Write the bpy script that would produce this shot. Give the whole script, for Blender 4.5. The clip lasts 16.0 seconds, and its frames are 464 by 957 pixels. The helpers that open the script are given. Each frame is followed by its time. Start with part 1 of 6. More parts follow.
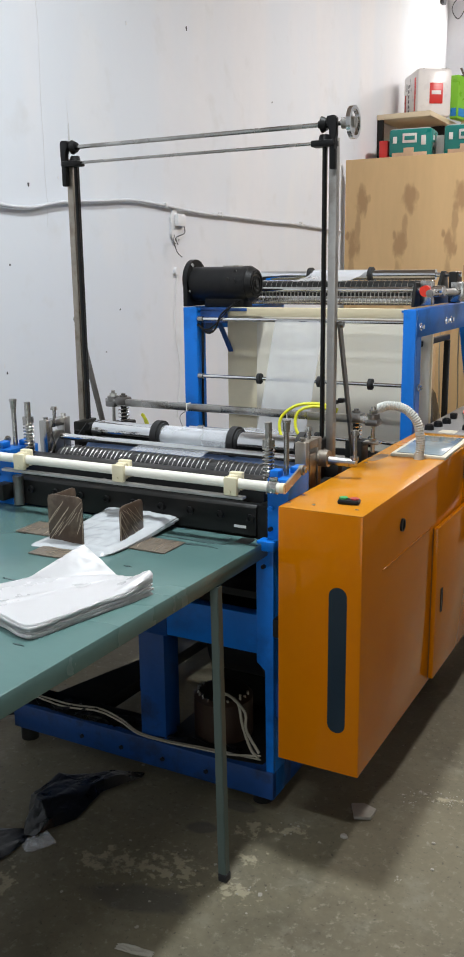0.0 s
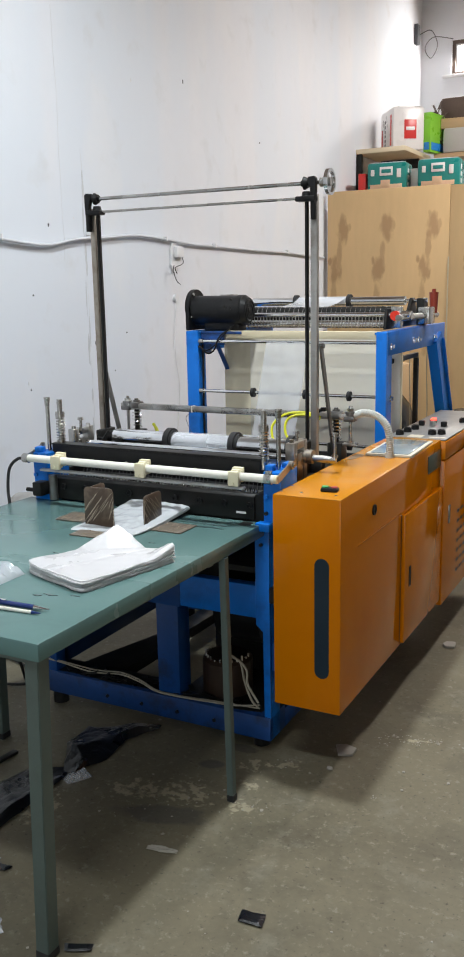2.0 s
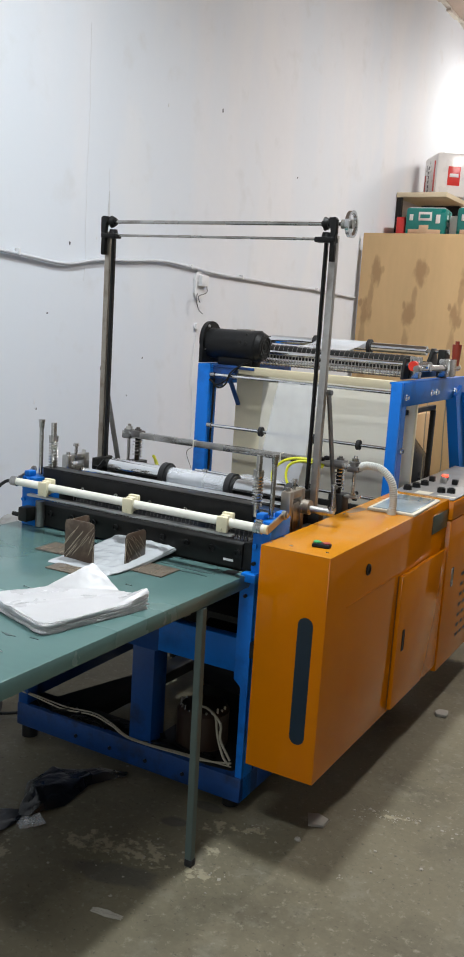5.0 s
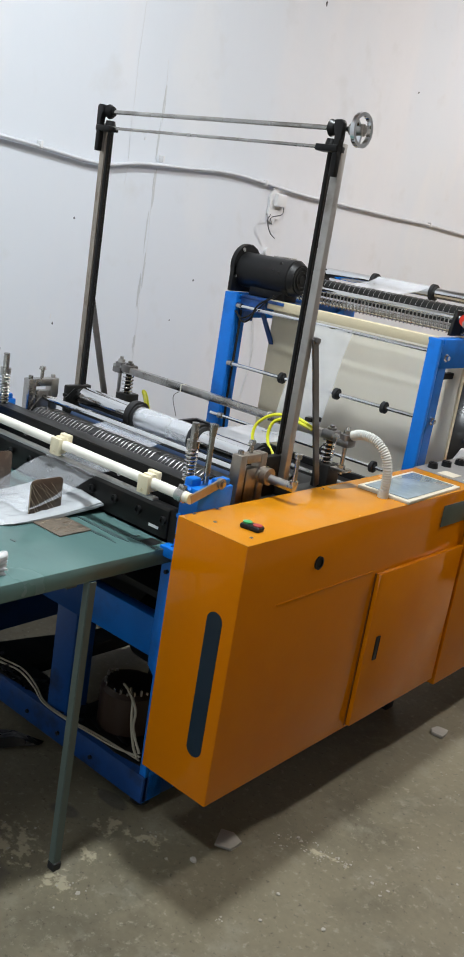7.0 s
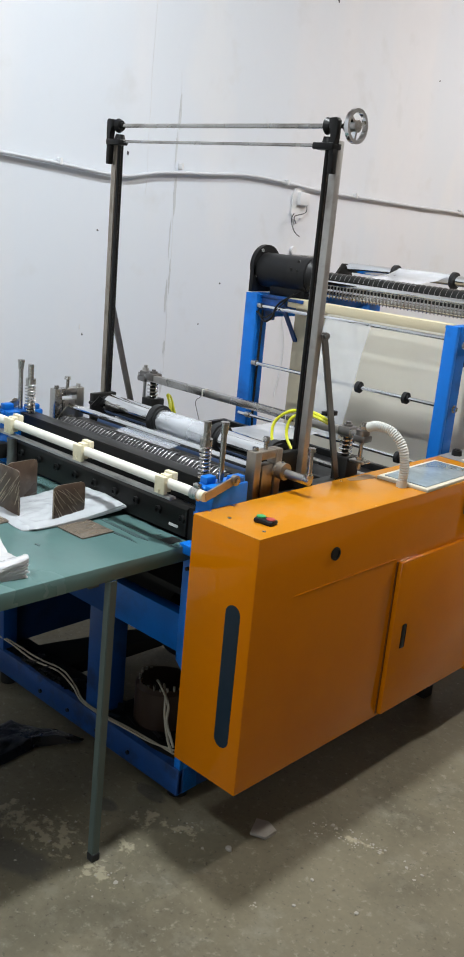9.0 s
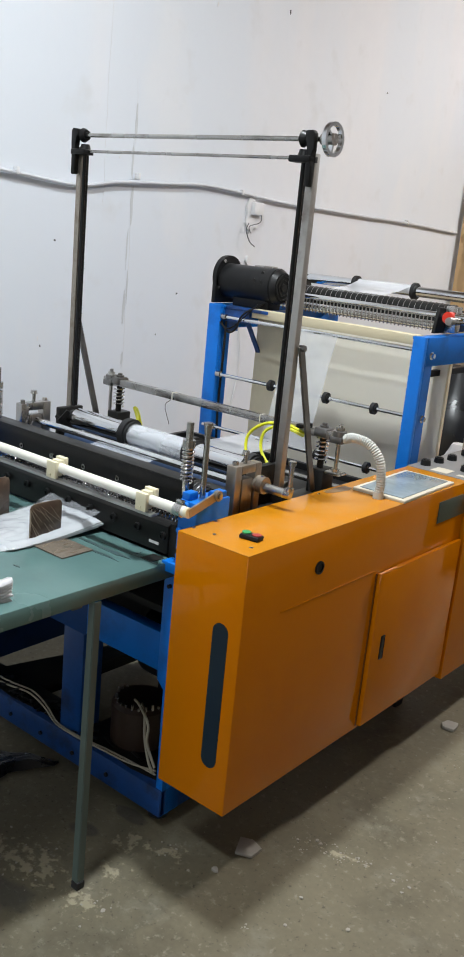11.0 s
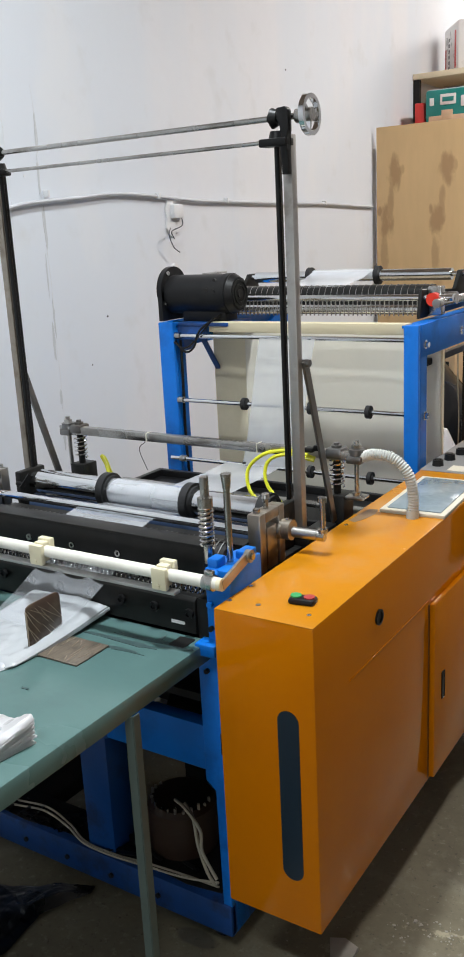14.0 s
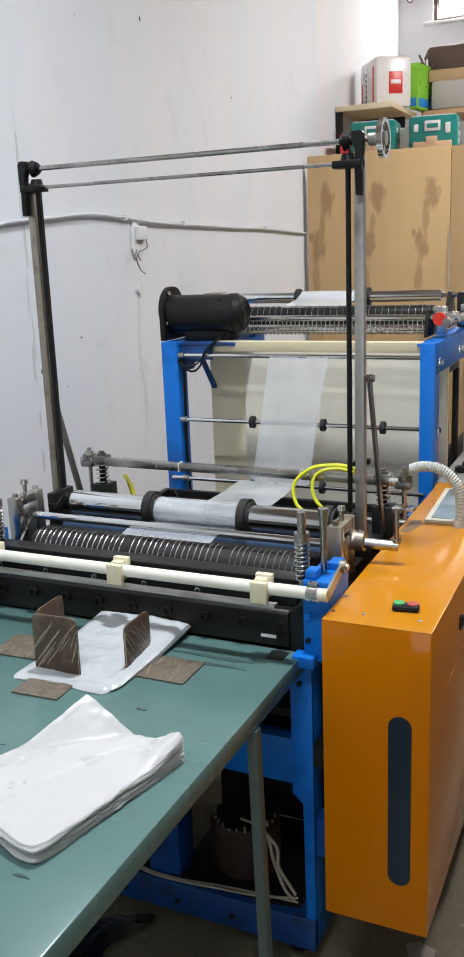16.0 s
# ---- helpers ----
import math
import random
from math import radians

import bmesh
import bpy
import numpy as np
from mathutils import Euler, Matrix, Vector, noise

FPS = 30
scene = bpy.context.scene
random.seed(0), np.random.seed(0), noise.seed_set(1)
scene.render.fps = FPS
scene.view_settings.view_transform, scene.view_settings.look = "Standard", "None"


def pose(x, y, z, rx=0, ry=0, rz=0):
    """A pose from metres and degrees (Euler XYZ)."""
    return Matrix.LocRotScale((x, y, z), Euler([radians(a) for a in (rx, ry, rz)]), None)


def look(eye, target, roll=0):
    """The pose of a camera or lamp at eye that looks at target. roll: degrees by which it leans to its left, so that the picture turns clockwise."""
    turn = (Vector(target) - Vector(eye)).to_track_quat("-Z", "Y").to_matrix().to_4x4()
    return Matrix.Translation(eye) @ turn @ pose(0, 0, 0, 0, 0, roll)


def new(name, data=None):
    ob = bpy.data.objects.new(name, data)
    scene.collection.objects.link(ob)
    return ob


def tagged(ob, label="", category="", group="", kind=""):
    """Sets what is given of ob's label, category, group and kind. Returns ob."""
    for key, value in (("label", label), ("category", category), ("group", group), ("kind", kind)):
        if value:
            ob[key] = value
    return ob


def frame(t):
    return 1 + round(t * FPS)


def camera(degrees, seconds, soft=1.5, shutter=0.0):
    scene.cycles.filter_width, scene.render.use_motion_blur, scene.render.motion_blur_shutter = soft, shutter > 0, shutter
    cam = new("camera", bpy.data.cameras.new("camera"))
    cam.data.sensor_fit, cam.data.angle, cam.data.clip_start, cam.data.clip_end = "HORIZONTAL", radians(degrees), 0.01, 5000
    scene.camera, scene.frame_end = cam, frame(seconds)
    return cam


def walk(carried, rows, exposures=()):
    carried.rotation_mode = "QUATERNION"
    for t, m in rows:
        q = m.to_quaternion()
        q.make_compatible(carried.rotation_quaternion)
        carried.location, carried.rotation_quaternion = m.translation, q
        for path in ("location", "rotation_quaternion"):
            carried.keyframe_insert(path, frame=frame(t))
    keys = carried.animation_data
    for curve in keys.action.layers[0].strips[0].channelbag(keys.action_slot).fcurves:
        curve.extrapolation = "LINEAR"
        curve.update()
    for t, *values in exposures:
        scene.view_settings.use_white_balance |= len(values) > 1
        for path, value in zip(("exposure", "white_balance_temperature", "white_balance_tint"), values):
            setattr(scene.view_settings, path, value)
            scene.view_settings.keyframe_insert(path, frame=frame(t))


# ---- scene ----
cam = camera(28.9, 16.0, 2.0)
METRES, EYE, TILT, LEAN, TURN = 2.96, 1.513, 0.0, 0.0, 28.4
ROWS = [
    (0.0, 0.0, 0.0, 0.0, -0.15, -13.14, 0.66),
    (0.5, 0.0118, -0.0377, 0.0081, 1.17, -13.21, 0.57),
    (1.0, 0.0148, -0.0828, 0.0119, 2.31, -12.98, -1.05),
    (1.5, -0.004, -0.1412, 0.0138, 0.19, -12.4, 0.14),
    (2.0, -0.0153, -0.1787, 0.0167, -1.0, -12.07, 1.13),
    (2.5, -0.0226, -0.1912, 0.0184, -0.97, -11.67, 1.38),
    (3.0, -0.0259, -0.1962, 0.0182, -0.82, -10.12, 1.54),
    (3.5, -0.0258, -0.1984, 0.0187, -0.64, -9.27, 1.27),
    (4.0, -0.0224, -0.1966, 0.0189, -0.82, -9.05, 1.1),
    (4.2, -0.0193, -0.1917, 0.0198, -1.23, -9.09, 0.9),
    (6.3, 0.1125, 0.0179, 0.0412, 9.24, -14.95, -10.63),
    (6.5, 0.128, 0.035, 0.0423, 9.79, -15.46, -9.76),
    (7.0, 0.1992, 0.0561, 0.0386, 12.66, -15.96, -8.83),
    (7.5, 0.2324, 0.0539, 0.0426, 17.34, -16.68, -7.73),
    (8.0, 0.2412, 0.0486, 0.0446, 18.1, -16.72, -6.14),
    (8.5, 0.2444, 0.0463, 0.0437, 17.59, -16.51, -5.05),
    (9.0, 0.2406, 0.0464, 0.0448, 15.48, -16.22, -5.08),
    (9.5, 0.2308, 0.0499, 0.0465, 14.7, -16.0, -4.83),
    (9.7, 0.2266, 0.0512, 0.0476, 13.9, -15.87, -4.74),
    (11.8, 0.1732, 0.0494, 0.045, 9.79, -15.35, -4.46),
    (12.0, 0.165, 0.0521, 0.0468, 9.23, -15.52, -3.41),
    (12.5, 0.149, 0.0631, 0.0479, 6.24, -15.25, -0.76),
    (13.0, 0.138, 0.0806, 0.0547, 5.83, -15.34, 0.56),
    (13.5, 0.123, 0.1202, 0.0469, 4.57, -15.33, 1.35),
    (14.0, 0.1006, 0.1712, 0.0496, 3.76, -15.34, 2.85),
    (14.5, 0.0519, 0.17, 0.0508, 1.24, -14.77, 3.57),
    (15.0, -0.0021, 0.1488, 0.056, -1.94, -14.58, 3.03),
    (15.5, -0.0298, 0.1483, 0.0536, -3.02, -13.88, 2.63),
    (16.0, -0.0558, 0.1651, 0.0496, -4.26, -14.09, 2.18),
]
walk(cam, [(t, pose(0, 0, EYE, TILT, LEAN, TURN) @ pose(METRES * x, METRES * y, METRES * z, 90 + pitch, roll, yaw)) for t, x, y, z, yaw, pitch, roll in ROWS],
     exposures=((0.0, 0.0), (2.0, 0.04), (3.0, -0.07), (4.2, -0.08), (6.3, 0.0), (8.0, 0.08), (9.7, 0.08), (11.8, 0.06), (13.0, 0.06), (14.5, -0.03), (16.0, -0.06)))

# ---- light ----
world = bpy.data.worlds.new("sky")
scene.world = world
world.use_nodes = True
wn, wl = world.node_tree.nodes, world.node_tree.links
sky = wn.new("ShaderNodeTexSky")
sky.sky_type, sky.sun_disc, sky.sun_elevation, sky.sun_rotation = "NISHITA", False, radians(40), radians(20)
wl.new(sky.outputs[0], wn["Background"].inputs[0])
wn["Background"].inputs[1].default_value = 0.12


def area_lamp(name, place, target, size_x, size_y, power, colour, spread=180):
    data = bpy.data.lights.new(name, "AREA")
    data.shape, data.size, data.size_y, data.energy, data.color = "RECTANGLE", size_x, size_y, power, colour
    data.spread = radians(spread)
    ob = new(name, data)
    ob.matrix_world = look(place, target)
    return ob


# shaded bulb over the machine and front tube, placed from cast shadows; daylight through the high window; unseen back
# tube and a fill behind the camera, both added
area_lamp("bulb_light", (-1.07, 2.25, 4.16), (-1.07, 2.25, 0), 0.16, 0.16, 74, (0.90, 0.965, 1.0), 142)
area_lamp("tube_light", (-0.65, -0.5, 4.30), (-0.65, -0.5, 0), 1.3, 0.25, 80, (0.90, 0.965, 1.0))
# Unseen tube, added to brighten the plywood and the back walls.
area_lamp("tube_light", (0.2, 6.2, 4.30), (0.2, 6.2, 0), 0.25, 1.3, 186, (1.0, 0.955, 0.925))
area_lamp("window_light", (-1.8, 9.40, 3.82), (-2.0, 7.5, 2.9), 1.0, 0.3, 34, (1.0, 0.95, 0.9))
# Fill from an assumed doorway, added to lift the floor shade and cabinet front.
area_lamp("front_fill_light", (0.2, -2.93, 1.5), (-0.4, 2.0, 1.4), 1.6, 2.3, 30, (0.88, 0.94, 1.0))

# ---- materials ----


def mat(name, colour, rough=0.5, metal=0.0, var=0.15, scale=6.0, bump=0.1, dirt=None, dirt_amount=0.0, dirt_scale=3.0, coat=0.0, grain=60.0, stretch=(1, 1, 1), spec=0.5, alpha=1.0, rough_var=0.15):
    """Paint, metal, rubber or plastic: a base colour that varies at two scales, dirt in patches, and fine relief."""
    m = bpy.data.materials.new(name)
    m.use_nodes = True
    n, k = m.node_tree.nodes, m.node_tree.links
    b = n["Principled BSDF"]
    tc = n.new("ShaderNodeTexCoord")
    mp = n.new("ShaderNodeMapping")
    mp.inputs["Scale"].default_value = stretch
    k.new(tc.outputs["Object"], mp.inputs[0])
    info = n.new("ShaderNodeObjectInfo")
    n1 = n.new("ShaderNodeTexNoise")
    n1.inputs["Scale"].default_value, n1.inputs["Detail"].default_value = scale, 5
    n2 = n.new("ShaderNodeTexNoise")
    n2.inputs["Scale"].default_value, n2.inputs["Detail"].default_value = grain, 3
    k.new(mp.outputs[0], n1.inputs[0])
    k.new(mp.outputs[0], n2.inputs[0])
    mx = n.new("ShaderNodeMix")
    mx.data_type = "RGBA"
    lo = tuple(c * (1 - var) for c in colour)
    hi = tuple(min(1, c * (1 + var)) for c in colour)
    mx.inputs[6].default_value, mx.inputs[7].default_value = (*lo, 1), (*hi, 1)
    add = n.new("ShaderNodeMath")
    add.operation = "MULTIPLY_ADD"
    k.new(n2.outputs["Fac"], add.inputs[0])
    add.inputs[1].default_value = 0.35
    k.new(n1.outputs["Fac"], add.inputs[2])
    sub = n.new("ShaderNodeMath")
    sub.operation = "SUBTRACT"
    k.new(add.outputs[0], sub.inputs[0])
    sub.inputs[1].default_value = 0.17
    k.new(sub.outputs[0], mx.inputs[0])
    out = mx.outputs[2]
    if dirt:
        n3 = n.new("ShaderNodeTexNoise")
        n3.inputs["Scale"].default_value, n3.inputs["Detail"].default_value, n3.inputs["Roughness"].default_value = dirt_scale, 8, 0.65
        k.new(tc.outputs["Object"], n3.inputs[0])
        rp = n.new("ShaderNodeMapRange")
        rp.inputs[1].default_value, rp.inputs[2].default_value, rp.inputs[4].default_value = 0.5, 0.72, dirt_amount
        k.new(n3.outputs["Fac"], rp.inputs[0])
        md = n.new("ShaderNodeMix")
        md.data_type = "RGBA"
        k.new(rp.outputs[0], md.inputs[0])
        k.new(out, md.inputs[6])
        md.inputs[7].default_value = (*dirt, 1)
        out = md.outputs[2]
    k.new(out, b.inputs["Base Color"])
    rr = n.new("ShaderNodeMapRange")
    rr.inputs[3].default_value, rr.inputs[4].default_value = max(0.02, rough - rough_var), min(1, rough + rough_var)
    k.new(n1.outputs["Fac"], rr.inputs[0])
    k.new(rr.outputs[0], b.inputs["Roughness"])
    b.inputs["Metallic"].default_value = metal
    b.inputs["Specular IOR Level"].default_value = spec
    b.inputs["Coat Weight"].default_value = coat
    b.inputs["Coat Roughness"].default_value = 0.06
    b.inputs["Alpha"].default_value = alpha
    if bump:
        bp = n.new("ShaderNodeBump")
        bp.inputs["Strength"].default_value, bp.inputs["Distance"].default_value = bump, 0.004
        k.new(sub.outputs[0], bp.inputs["Height"])
        k.new(bp.outputs[0], b.inputs["Normal"])
    return m


def film_mat(name, tint, see, rough=0.25):
    """Thin milky polythene: part of the light goes straight through."""
    m = bpy.data.materials.new(name)
    m.use_nodes = True
    n, k = m.node_tree.nodes, m.node_tree.links
    b = n["Principled BSDF"]
    b.inputs["Base Color"].default_value = (*tint, 1)
    b.inputs["Roughness"].default_value = rough
    tc = n.new("ShaderNodeTexCoord")
    n1 = n.new("ShaderNodeTexNoise")
    n1.inputs["Scale"].default_value, n1.inputs["Detail"].default_value = 6, 3
    k.new(tc.outputs["Object"], n1.inputs[0])
    rp = n.new("ShaderNodeMapRange")
    rp.inputs[1].default_value, rp.inputs[2].default_value = 0.3, 0.7
    rp.inputs[3].default_value, rp.inputs[4].default_value = max(0, 1 - see - 0.07), min(1, 1 - see + 0.07)
    k.new(n1.outputs["Fac"], rp.inputs[0])
    k.new(rp.outputs[0], b.inputs["Alpha"])
    bp = n.new("ShaderNodeBump")
    bp.inputs["Strength"].default_value, bp.inputs["Distance"].default_value = 0.2, 0.01
    k.new(n1.outputs["Fac"], bp.inputs["Height"])
    k.new(bp.outputs[0], b.inputs["Normal"])
    return m


def glow(name, colour, strength):
    m = bpy.data.materials.new(name)
    m.use_nodes = True
    b = m.node_tree.nodes["Principled BSDF"]
    b.inputs["Base Color"].default_value = (*colour, 1)
    b.inputs["Emission Color"].default_value = (*colour, 1)
    b.inputs["Emission Strength"].default_value = strength
    return m


def plywood_mat():
    """Veneer peeled from one log: the same brown figure comes back sheet-wide every 0.33 m."""
    m = mat("plywood", (0.66, 0.45, 0.225), 0.6, 0, 0.16, 3, 0.08, stretch=(1, 1, 0.25), grain=25)
    n, k = m.node_tree.nodes, m.node_tree.links
    b = n["Principled BSDF"]
    base = b.inputs["Base Color"].links[0].from_socket
    tc = n.new("ShaderNodeTexCoord")
    sx = n.new("ShaderNodeSeparateXYZ")
    k.new(tc.outputs["Object"], sx.inputs[0])

    def math_node(op, a, b2, c=None):
        q = n.new("ShaderNodeMath")
        q.operation = op
        for i, v in enumerate((a, b2, c)):
            if v is None:
                continue
            if isinstance(v, (int, float)):
                q.inputs[i].default_value = v
            else:
                k.new(v, q.inputs[i])
        return q.outputs[0]
    turn = math_node("DIVIDE", math_node("ADD", sx.outputs[0], 9.79), 0.37)
    fr = math_node("FRACT", turn, 0)
    whole = math_node("FLOOR", turn, 0)
    cx = n.new("ShaderNodeCombineXYZ")
    k.new(math_node("MULTIPLY", fr, 0.37), cx.inputs[0])
    k.new(math_node("MULTIPLY", whole, 0.06), cx.inputs[1])
    k.new(math_node("MULTIPLY", sx.outputs[2], 0.45), cx.inputs[2])
    warp = n.new("ShaderNodeTexNoise")
    warp.inputs["Scale"].default_value, warp.inputs["Detail"].default_value = 22, 6
    k.new(cx.outputs[0], warp.inputs[0])
    total = None
    for px, pz, rx, rz, w in ((0.16, 1.99, 0.045, 0.10, 1.0), (0.135, 1.83, 0.02, 0.07, 0.8), (0.10, 1.66, 0.045, 0.10, 1.0), (0.085, 1.45, 0.025, 0.14, 0.7), (0.05, 1.74, 0.014, 0.03, 1.0), (0.128, 1.76, 0.018, 0.14, 0.75), (0.215, 2.01, 0.016, 0.03, 0.6), (0.11, 1.15, 0.03, 0.12, 0.6)):
        dx = math_node("DIVIDE", math_node("SUBTRACT", math_node("MULTIPLY", fr, 0.37), px), rx)
        dz = math_node("DIVIDE", math_node("SUBTRACT", sx.outputs[2], pz), rz)
        d = math_node("ADD", math_node("MULTIPLY", dx, dx), math_node("MULTIPLY", dz, dz))
        d = math_node("MULTIPLY_ADD", warp.outputs["Fac"], 4.4, math_node("SUBTRACT", d, 2.2))
        s = n.new("ShaderNodeMapRange")
        s.interpolation_type = "SMOOTHSTEP"
        s.inputs[1].default_value, s.inputs[2].default_value, s.inputs[3].default_value, s.inputs[4].default_value = 0.2, 1.9, w, 0
        k.new(d, s.inputs[0])
        total = s.outputs[0] if total is None else math_node("MAXIMUM", total, s.outputs[0])
    md = n.new("ShaderNodeMix")
    md.data_type = "RGBA"
    k.new(math_node("MULTIPLY", total, 0.55), md.inputs[0])
    k.new(base, md.inputs[6])
    md.inputs[7].default_value = (0.25, 0.12, 0.05, 1)
    k.new(md.outputs[2], b.inputs["Base Color"])
    return m


# Unseen right and front walls; tone chosen for the light they bounce.
BARE = mat("unseen_wall_plaster", (0.46, 0.43, 0.39), 0.9, 0, 0.2, 1.5, 0.2, (0.33, 0.30, 0.26), 0.5, 1.2)
WALL = mat("white_wall_paint", (0.705, 0.715, 0.75), 0.75, 0, 0.05, 1.1, 0.3, (0.66, 0.66, 0.68), 0.45, 0.9, grain=18)


def wall_paint(m):
    """Two coats of paint: broad upright patches of a cooler white, rolled unevenly, and faint hand marks."""
    n, k = m.node_tree.nodes, m.node_tree.links
    b = n["Principled BSDF"]
    tc = n.new("ShaderNodeTexCoord")
    for stretch, scale, lo, hi, amount, colour in (((1, 1.0, 0.16), 1.1, 0.46, 0.56, 0.75, (0.655, 0.70, 0.76)), ((1, 1.0, 0.45), 2.3, 0.54, 0.64, 0.35, (0.75, 0.745, 0.75)), ((1, 1, 1), 5.0, 0.60, 0.75, 0.5, (0.60, 0.605, 0.615))):
        mp = n.new("ShaderNodeMapping")
        mp.inputs["Scale"].default_value = stretch
        k.new(tc.outputs["Object"], mp.inputs[0])
        t = n.new("ShaderNodeTexNoise")
        t.inputs["Scale"].default_value, t.inputs["Detail"].default_value, t.inputs["Roughness"].default_value = scale, 6, 0.5
        k.new(mp.outputs[0], t.inputs[0])
        q = n.new("ShaderNodeMapRange")
        q.inputs[1].default_value, q.inputs[2].default_value, q.inputs[4].default_value = lo, hi, amount
        k.new(t.outputs["Fac"], q.inputs[0])
        x = n.new("ShaderNodeMix")
        x.data_type = "RGBA"
        k.new(q.outputs[0], x.inputs[0])
        k.new(b.inputs["Base Color"].links[0].from_socket, x.inputs[6])
        x.inputs[7].default_value = (*colour, 1)
        k.new(x.outputs[2], b.inputs["Base Color"])


wall_paint(WALL)
CEIL = mat("bare_ceiling", (0.42, 0.33, 0.27), 0.9, 0, 0.25, 2, 0.3, (0.25, 0.19, 0.15), 0.5, 1.5)
TRIM = mat("torn_ceiling_trim", (0.62, 0.57, 0.50), 0.8, 0, 0.3, 9, 0.4, (0.2, 0.15, 0.12), 0.7, 6)
FLOOR = mat("worn_concrete", (0.152, 0.133, 0.089), 0.55, 0, 0.34, 2.6, 0.35, (0.070, 0.062, 0.042), 0.85, 2.2, grain=55, rough_var=0.22, spec=0.22)


def floor_nodes(m):
    """Pale worn spots and dark pits over the concrete."""
    n, k = m.node_tree.nodes, m.node_tree.links
    b = n["Principled BSDF"]
    tc = n.new("ShaderNodeTexCoord")
    for scale, lo, hi, colour, amount in ((7.0, 0.54, 0.68, (0.21, 0.195, 0.150), 0.6), (38.0, 0.56, 0.66, (0.25, 0.232, 0.18), 0.7), (60.0, 0.58, 0.68, (0.045, 0.041, 0.030), 0.75), (0.9, 0.5, 0.62, (0.12, 0.112, 0.08), 0.4)):
        t = n.new("ShaderNodeTexNoise")
        t.inputs["Scale"].default_value, t.inputs["Detail"].default_value, t.inputs["Roughness"].default_value = scale, 9, 0.7
        k.new(tc.outputs["Object"], t.inputs[0])
        r = n.new("ShaderNodeMapRange")
        r.inputs[1].default_value, r.inputs[2].default_value, r.inputs[4].default_value = lo, hi, amount
        k.new(t.outputs["Fac"], r.inputs[0])
        x = n.new("ShaderNodeMix")
        x.data_type = "RGBA"
        k.new(r.outputs[0], x.inputs[0])
        k.new(b.inputs["Base Color"].links[0].from_socket, x.inputs[6])
        x.inputs[7].default_value = (*colour, 1)
        k.new(x.outputs[2], b.inputs["Base Color"])


